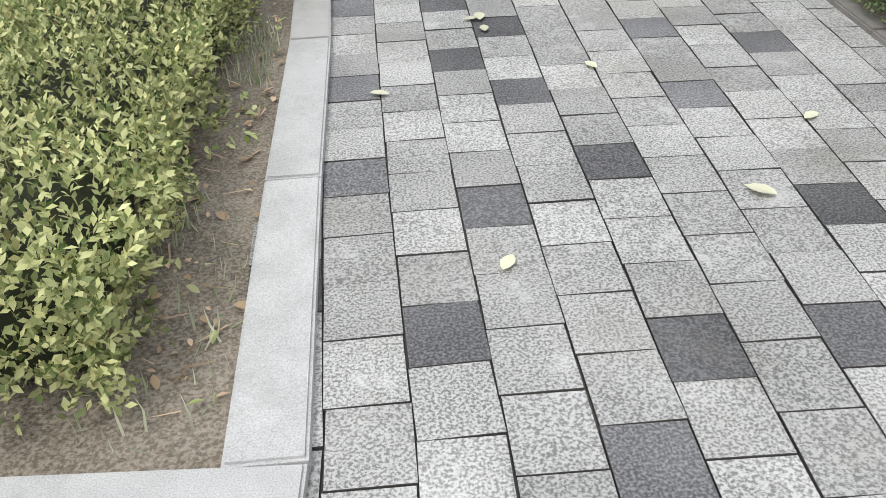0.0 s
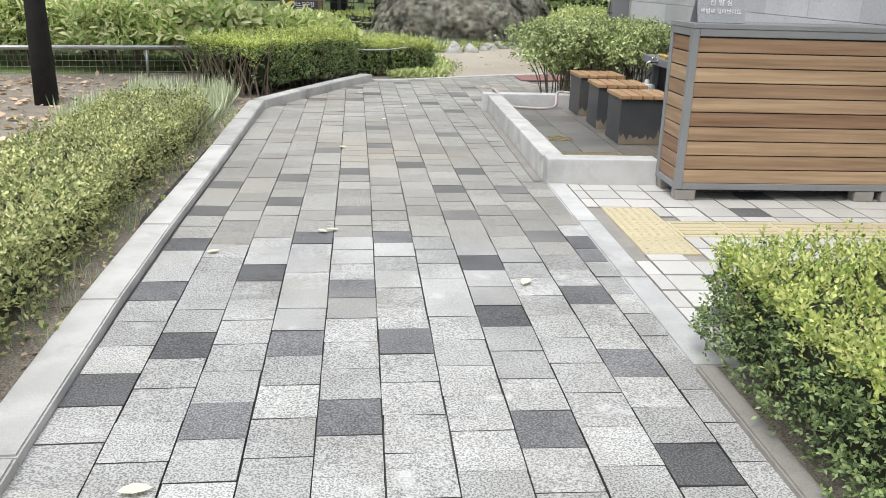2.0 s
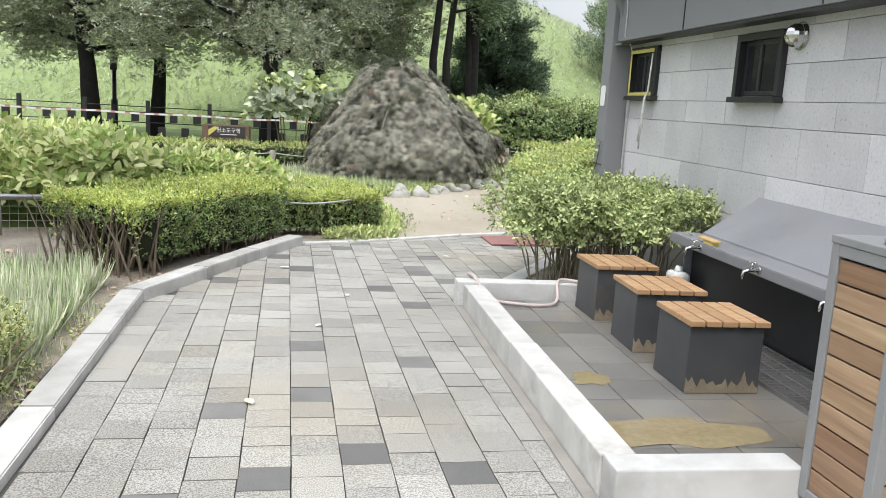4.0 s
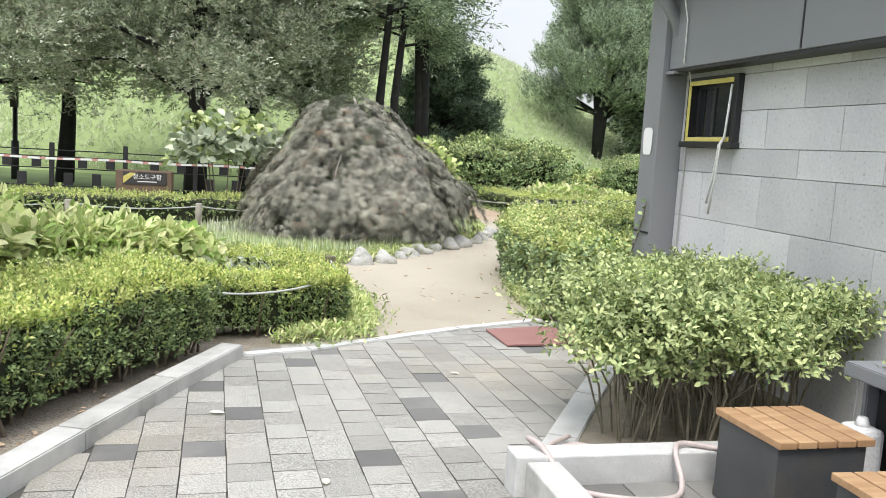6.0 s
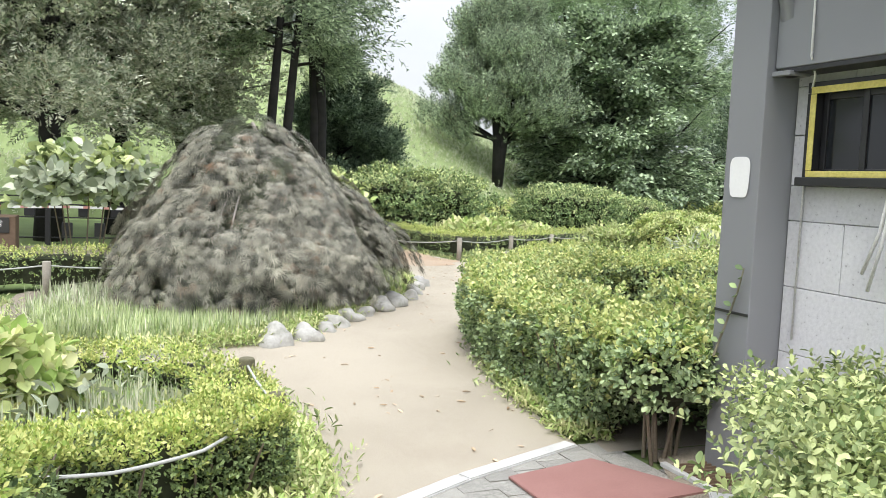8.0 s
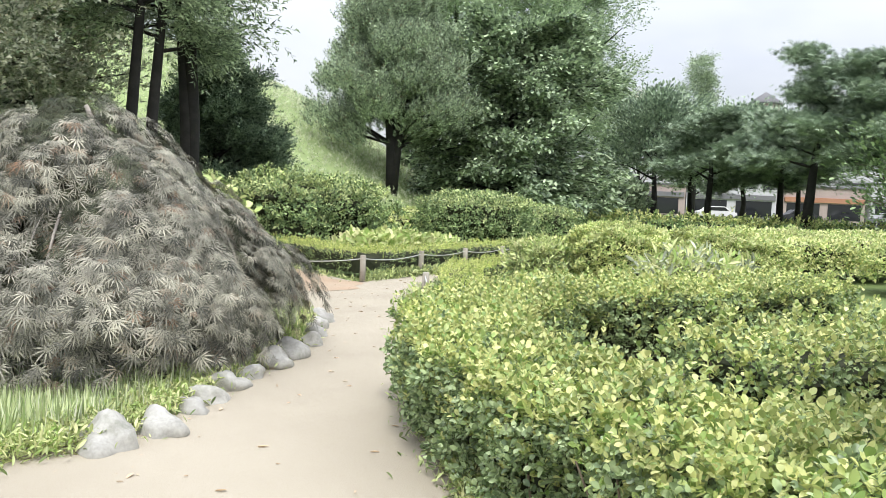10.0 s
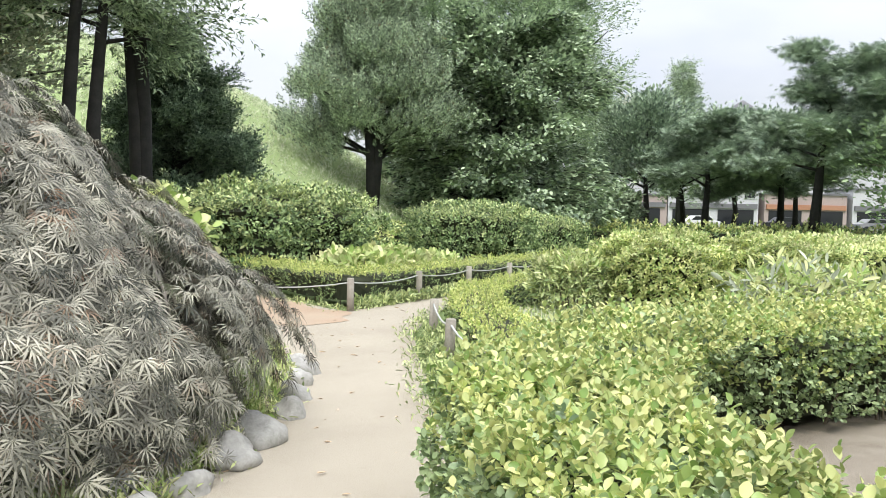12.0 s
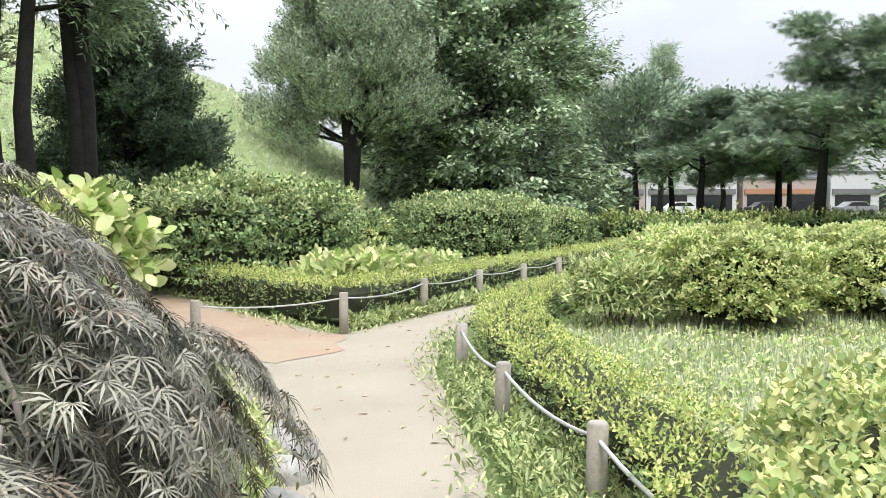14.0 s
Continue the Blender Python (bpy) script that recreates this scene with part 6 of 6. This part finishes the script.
tree("dark-trunked broadleaf tree in the park", 48, 52, 0, 7.5, .2, 2.9, 3.6, 10800, .24, L_PINE, DIAMOND, limbs=18, clump=.17)
tree("dark-trunked broadleaf tree in the park", 44, 36, 0, 7.5, .2, 2.9, 3.6, 10800, .24, L_PINE, DIAMOND, limbs=18, clump=.17)
tree("dark-trunked broadleaf tree in the park", 41, 28, 0, 8.5, .22, 2.9, 3.8, 10800, .24, L_PINE, DIAMOND, limbs=18, clump=.17)
for x, y in ((22.2, 48.6), (25.5, 50.5), (28.5, 50.0), (32.0, 47.5)):
    shrub("dense dark green bank of tall shrubs below the trees", x, y, 2.8, 1.6, .1, 3.9 if x < 24 else 2.9, 4500, .3, L_DARK, stems=4, bumpy=.16, group="dark bank")
hedge("dark clipped hedge at the far edge of the park", [(24, 41), (30, 38.5), (38, 33), (42, 28)], 1.2, .95, 9000, .16, L_SHRUB, L_BRIGHT, shag=.12, stems=0, rounded=.3, shape=OVAL)
hedge("dark clipped hedge at the far edge of the park", [(27, 45), (34, 44), (42, 40)], 1.2, .8, 7000, .16, L_PINE, L_SHRUB, shag=.12, stems=0, rounded=.3, shape=OVAL)

# ---- street and town beyond the park ----
sheet("road", [(20, 100), (140, 30), (150, 40), (30, 112)], -.006, M_ASPHALT, label="asphalt street beyond the park", category="road")


def shop(x, y, w, h, d, mat, label, floors=2, awning=None):
    b = thing("shop_building", label, "building", "far shops")
    b.matrix_basis = pose(x, y, 0, 0, 0, -30)
    block("wall", 0, w, 0, d, -.1, h, mat, b, 0)
    block("roof", -.2, w + .2, -.2, d + .2, h, h + .25, M_ROOF, b, .02)
    k = max(2, int(w / 2.4))
    for f in range(1, floors):
        for i in range(k):
            x0 = (i + .22) * w / k
            win = block("window", x0, x0 + .56 * w / k, -.05, .02, f * 3 + .9, f * 3 + 2.2, M_GLASS, b, 0)
            block("sill", x0 - .08, x0 + .56 * w / k + .08, -.12, -.052, f * 3 + .8, f * 3 + .895, M_WHITEWALL, win, 0)
    for i in range(max(1, k // 2)):
        x0 = (i + .1) * w / max(1, k // 2)
        block("shopfront", x0, x0 + .8 * w / max(1, k // 2), -.05, .02, .2, 2.3, M_GLASS, b, 0)
    block("sign_band", .2, w - .2, -.25, -.002, 2.45, 3.1, awning or M_ROOF, b, .02)
    return b


shop(66, 104, 12, 6.2, 8, M_WHITEWALL, "pale two-storey shop building", 2)
shop(77, 97.5, 9, 4.0, 8, M_PINKWALL, "pale pink low shop building", 1)
shop(85, 93, 12, 6.4, 8, M_WHITEWALL, "pale two-storey shop building", 2)
shop(96, 86.5, 11, 4.4, 8, M_PINKWALL, "pale pink low shop building with orange sign band", 1, M_ORANGEWALL)
shop(106, 80.5, 12, 5.2, 8, M_WHITEWALL, "pale low shop building beyond the park", 1)
shop(117, 74, 12, 4.2, 8, M_ORANGEWALL, "low orange-fronted shop building", 1)
shop(128, 67, 14, 6.0, 8, M_WHITEWALL, "pale two-storey shop building", 2)
shop(140, 60, 14, 5.0, 8, M_PINKWALL, "pale pink shop building", 1)
tower = thing("round_tower", "round beige tower with a grey conical roof", "tower")
bm = bmesh.new()
tube(bm, [(112.5, 104, 0), (112.5, 104, 18)], 2.2, 24)
part("wall", bm, M_BRICK, tower)
bm = bmesh.new()
tube(bm, [(112.5, 104, 17.9), (112.5, 104, 18.2), (112.5, 104, 19.9)], [2.6, 2.6, .15], 24)
part("roof", bm, M_ROOF, tower)
block("annex", 108, 116, 100, 108, 0, 12.5, M_WHITEWALL, tower, 0)


def car(x, y, turn, mat, label):
    c = thing("car", label, "car", "parked cars")
    c.matrix_basis = pose(x, y, 0, 0, 0, turn)
    prof = [(-2.1, .35), (-2.1, .85), (-1.5, .95), (-.9, 1.42), (.7, 1.45), (1.35, .95), (2.05, .82), (2.1, .35)]
    v = [(a, s * .85, z) for s in (-1, 1) for a, z in prof]
    k = len(prof)
    f = [tuple(range(k)), tuple(range(2 * k - 1, k - 1, -1))] + [((i + 1) % k, i, k + i, k + (i + 1) % k) for i in range(k)]
    bm = bmesh.new()
    vs = [bm.verts.new(p) for p in v]
    for q in f:
        bm.faces.new([vs[i] for i in q])
    bmesh.ops.recalc_face_normals(bm, faces=bm.faces)
    bmesh.ops.bevel(bm, geom=list(bm.edges), offset=.06, segments=2, affect="EDGES")
    part("body", bm, mat, c)
    for s in (-1, 1):
        raw("side_window", [(-1.3, s * .857, .98), (1.15, s * .857, .98), (.65, s * .857, 1.37), (-.85, s * .857, 1.37)], [(0, 1, 2, 3) if s < 0 else (3, 2, 1, 0)], M_GLASS, c)
        for a in (-1.3, 1.3):
            bm = bmesh.new()
            tube(bm, [(a, s * .66, .32), (a, s * .88, .32)], .32, 16)
            part("wheel", bm, M_BLACK, c)


for i, (x, y) in enumerate(((58, 84), (64.5, 80.5), (72, 76), (80, 71.5), (88, 66.5), (95, 62), (101, 58.5))):
    car(x, y, -30 + 2 * (i % 3), (M_FRAME, M_DARKSTEEL, M_WHITE, M_DARKSTEEL)[i % 4], ("grey parked car", "black parked car", "white parked car", "black parked car")[i % 4] + " on the street beyond the park")

# ---- stone cladding of the building ----
facade = building


def slab_mesh(name, w, h, t, chamfer, mat, edge=None):
    """A slab lying in x and y with its face up, open below."""
    a, b = (w / 2, h / 2), (w / 2 - chamfer, h / 2 - chamfer)
    v = [(sx * p, sy * q, z) for (p, q), z in ((a, -t), (a, -chamfer), (b, 0.0)) for sx, sy in ((-1, -1), (1, -1), (1, 1), (-1, 1))]
    f = [(r * 4 + k, r * 4 + (k + 1) % 4, r * 4 + 4 + (k + 1) % 4, r * 4 + 4 + k) for r in range(2) for k in range(4)] + [(8, 9, 10, 11)]
    me = bpy.data.meshes.new(name)
    me.from_pydata(v, [], f)
    me.materials.append(mat)
    if edge:
        me.materials.append(edge)
        me.polygons.foreach_set("material_index", [1] * 8 + [0])
    me.update()
    return me


def piece(name, me, parent, m):
    o = new(name, me)
    o.parent = parent
    o.matrix_basis = m
    return o


OPEN = [(12.14, 12.84, 1.63, 2.17), (9.84, 10.52, 1.62, 2.15), (7.3, 7.98, 1.62, 2.15)]
stone_sizes = {}


def stone_panel(y0, y1, z0, z1):
    w, h = round(y1 - y0 - .004, 3), round(z1 - z0 - .004, 3)
    if w < .03 or h < .03:
        return
    if (w, h) not in stone_sizes:
        stone_sizes[w, h] = slab_mesh("stone_panel", w, h, .03, .002, M_STONE)
    m = Matrix.Translation((4.288 + rng.uniform(-.0015, .0015), (y0 + y1) / 2, (z0 + z1) / 2)) @ Matrix(((0, 0, -1, 0), (-1, 0, 0, 0), (0, 1, 0, 0), (0, 0, 0, 1)))
    piece("stone_panel", stone_sizes[w, h], facade, m)


rows_z = [.0, .36, .72, 1.08, 1.44, 1.63, 1.9, 2.16, 2.235]
for r, (z0, z1) in enumerate(zip(rows_z, rows_z[1:])):
    y = 12.96
    first = True
    while y > 4.2:
        step = .38 if first and r % 2 else .76
        first = False
        y0, y1 = y - step, y
        cuts = [(y0, y1)]
        for a, b, c, d in OPEN:
            if z1 > c + .01 and z0 < d - .01:
                nxt = []
                for p, q in cuts:
                    if q <= a or p >= b:
                        nxt.append((p, q))
                    else:
                        if p < a:
                            nxt.append((p, a))
                        if q > b:
                            nxt.append((b, q))
                cuts = nxt
        for p, q in cuts:
            stone_panel(p, q, z0, z1)
        y = y0

# ---- tiles of the washing floor ----
tile_me = slab_mesh("tile", .294, .294, .02, .002, M_TILE)
for i in range(7):
    for j in range(10):
        piece("tile", tile_me, tile_floor, Matrix.Translation((2.345 + i * .3, 7.13 + j * .3, .06 + rng.uniform(0, .0015))))

# ---- pale plaza paving ----
plaza = tagged(block("plaza_paving", 2.196, 12, -3, 6.9, -.1, -.012, M_KERB_OLD, None, 0), "pale concrete plaza paving with yellow tactile tiles", "pavement", "", "structure")
pale_me = slab_mesh("paver", .195, .195, .03, .003, M_PLAZA, M_KERB_OLD)
half_me = slab_mesh("half_paver", .076, .198, .03, .003, M_PLAZA, M_KERB_OLD)
grey_me = slab_mesh("paver", .195, .195, .03, .003, M_PAVER_DARK)
tact_me = slab_mesh("tactile_paver", .296, .296, .03, .003, M_TACTILE)
bm = bmesh.new()
bm.from_mesh(tact_me)
for i in range(6):
    for j in range(6):
        bmesh.ops.create_cone(bm, cap_ends=True, segments=8, radius1=.0115, radius2=.008, depth=.005, matrix=Matrix.Translation(((i - 2.5) * .047, (j - 2.5) * .047, .0025)))
tact_dot = bpy.data.meshes.new("tactile_paver")
bm.to_mesh(tact_dot)
bm.free()
tact_dot.materials.append(M_TACTILE)
bm = bmesh.new()
bm.from_mesh(tact_me)
for i in range(4):
    box(bm, -.13, .13, (i - 1.5) * .07 - .014, (i - 1.5) * .07 + .014, -.001, .005)
tact_bar = bpy.data.meshes.new("tactile_paver")
bm.to_mesh(tact_bar)
bm.free()
tact_bar.materials.append(M_TACTILE)
TACT = [(2.435, 5.5, tact_dot), (2.435, 5.8, tact_dot), (2.435, 6.1, tact_dot)] + [(2.735 + k * .3, 5.8, tact_bar) for k in range(16)]
for x, y, me in TACT:
    piece("tactile_paver", me, plaza, Matrix.Translation((x, y, 0)))
strip_me = slab_mesh("cut_paver", .195, .098, .03, .003, M_PLAZA, M_KERB_OLD)
for k in range(22):
    piece("cut_paver", strip_me, plaza, Matrix.Translation((2.78 + k * .2, 6.003, rng.uniform(-.003, .001))))
piece("cut_paver", strip_me, plaza, Matrix.Translation((2.38, 5.296, -.001)))
sliver_me = slab_mesh("cut_paver", .086, .195, .03, .003, M_PLAZA, M_KERB_OLD)
for y in (5.344, 5.547, 6.156):
    piece("cut_paver", sliver_me, plaza, Matrix.Translation((2.632, y, -.001)))
for i in range(24):
    for j in range(16):
        x, y = 2.38 + i * .2, 3.72 + j * .203
        if any(abs(x - a) < .245 and abs(y - b) < .245 for a, b, _ in TACT) or (y < 4.0 and x < 3.4):
            continue
        if y > 6.8 and x < 2.8:
            continue
        if i == 0 and y < 6.8:
            piece("half_paver", half_me, plaza, Matrix.Translation((2.24, y, rng.uniform(-.003, .001))))
        piece("paver", grey_me if (i * 7 + j * 5) % 17 == 3 else pale_me, plaza, Matrix.Translation((x, y, rng.uniform(-.004, .001))))

# ---- grey block paving of the walk ----
paving = tagged(sheet("paving", [(-.4, -3), (2.3, -3), (2.2, 10), (3.9, 12.9), (3.5, 13.8), (.8, 12.6), (-.1, 10.9), (-.4, 10)], -.013, M_JOINT), "grey concrete block paving with scattered dark blocks", "pavement", "", "structure")
# the columns of blocks fan out a little along the walk, and the rows widen towards the middle
ROW_AT, ROW_PITCH = (0, 1, 2, 3.2, 4.5, 6, 8.5), (.2001, .199, .202, .2183, .2252, .206, .2087)
WAY = np.linspace(-4, 15, 1901)
PACE = 1 / np.interp(WAY, ROW_AT, ROW_PITCH)
COUNT = np.concatenate([[0], np.cumsum((PACE[1:] + PACE[:-1]) * .005)])
COUNT -= np.interp(0, WAY, COUNT)


def column_x(i, y):
    """The middle of the i-th column of blocks at y."""
    q = min(max(y, .4), 7.0)
    return .1292 + .1664 * i - (.09615 - .01337 * i) * q + (.00612 - .00116 * i) * q * q - .03 * (y - q)


def paver_cell(i, j):
    y = float(np.interp(j + .46 + .5 * (i % 2) + .0358 * i, COUNT, WAY))
    x = column_x(i, y)
    turn = -math.degrees(math.atan((column_x(i, y + .1) - column_x(i, y - .1)) / .2))
    return x, y, turn, column_x(i + 1, y) - x, float(np.interp(y, ROW_AT, ROW_PITCH))


DARK = {1: (6, 9, 13, 18, 22, 25, 28, 31), 2: (3, 15, 20), 3: (5, 10, 13, 17, 23, 29, 32), 4: (1, 9, 12, 20, 26, 37), 5: (2, 6, 14, 17, 22, 28, 33), 6: (20, 26, 38),
        7: (2, 8, 11, 14, 34), 8: (5, 17, 21, 24, 28, 31), 9: (10, 14, 33), 10: (16, 19, 22, 26, 31)}
paver_me = [slab_mesh("paver", 1.0, 1.0, .03, .0018, m_, e_) for m_, e_ in ((M_PAVER, M_JOINT), (M_PAVER_DARK, M_JOINT), (M_PAVER_DUST, M_JOINT_DUST), (M_DARK_DUST, M_JOINT_DUST))]
INSIDE = [(-.5, -3.2), (2.14, -3.2), (2.14, 10.1), (3.05, 11.5), (3.95, 12.95), (3.65, 13.85), (2.6, 13.43), (1.85, 13.03), (.7, 12.55), (.1, 10.8), (-.26, 9.95), (-.23, 8.0), (-.2, 6.7), (-.08, 4.0), (.06, 1.35), (.01, 1.15), (.05, .24), (-2.5, .24)]
cells = []
for i in range(-14, 26):
    for j in range(-18, 74):
        cells.append((i, j, *paver_cell(i, j)))
ok = inside(np.array([(c[2], c[3]) for c in cells]), INSIDE)
near = sorted((c for c, k in zip(cells, ok) if k), key=lambda c: abs(c[3] - 3.2) + .4 * abs(c[2] - 1.0))
rest_v, rest_f = {k: [] for k in range(4)}, {k: [] for k in range(4)}
for k, (i, j, x, y, turn, sx, sy) in enumerate(near):
    listed = j in DARK.get(i, ())
    kind = 1 if listed or ((i < 1 or i > 10 or j < 1 or j > 38) and (i * 5 + j * 3 + (i * j) % 7) % 12 == 0) else 0
    kind += 2 if y + .9 * noise.noise((x * 2, y * 2, 0)) > 5.6 else 0
    m = pose(x + rng.uniform(-.0015, .0015), y + rng.uniform(-.0015, .0015), rng.uniform(-.003, 0), rng.normal() * .35, rng.normal() * .35, turn + rng.normal() * .35) @ Matrix.Diagonal((sx - .0045, sy - .0034, 1, 1))
    if k < 300:
        piece("paver", paver_me[kind], paving, m)
    else:
        src = paver_me[kind]
        o = len(rest_v[kind])
        rest_v[kind] += [tuple(m @ v.co) for v in src.vertices]
        rest_f[kind] += [tuple(o + q for q in p.vertices) for p in src.polygons]
for kind, mat in enumerate((M_PAVER, M_PAVER_DARK, M_PAVER_DUST, M_DARK_DUST)):
    ob = tagged(raw("pavers", rest_v[kind], rest_f[kind], mat, paving), kind="stuff")
    ob.data.materials.append(M_JOINT if kind < 2 else M_JOINT_DUST)
    ob.data.polygons.foreach_set("material_index", ([1] * 8 + [0]) * (len(rest_f[kind]) // 9))
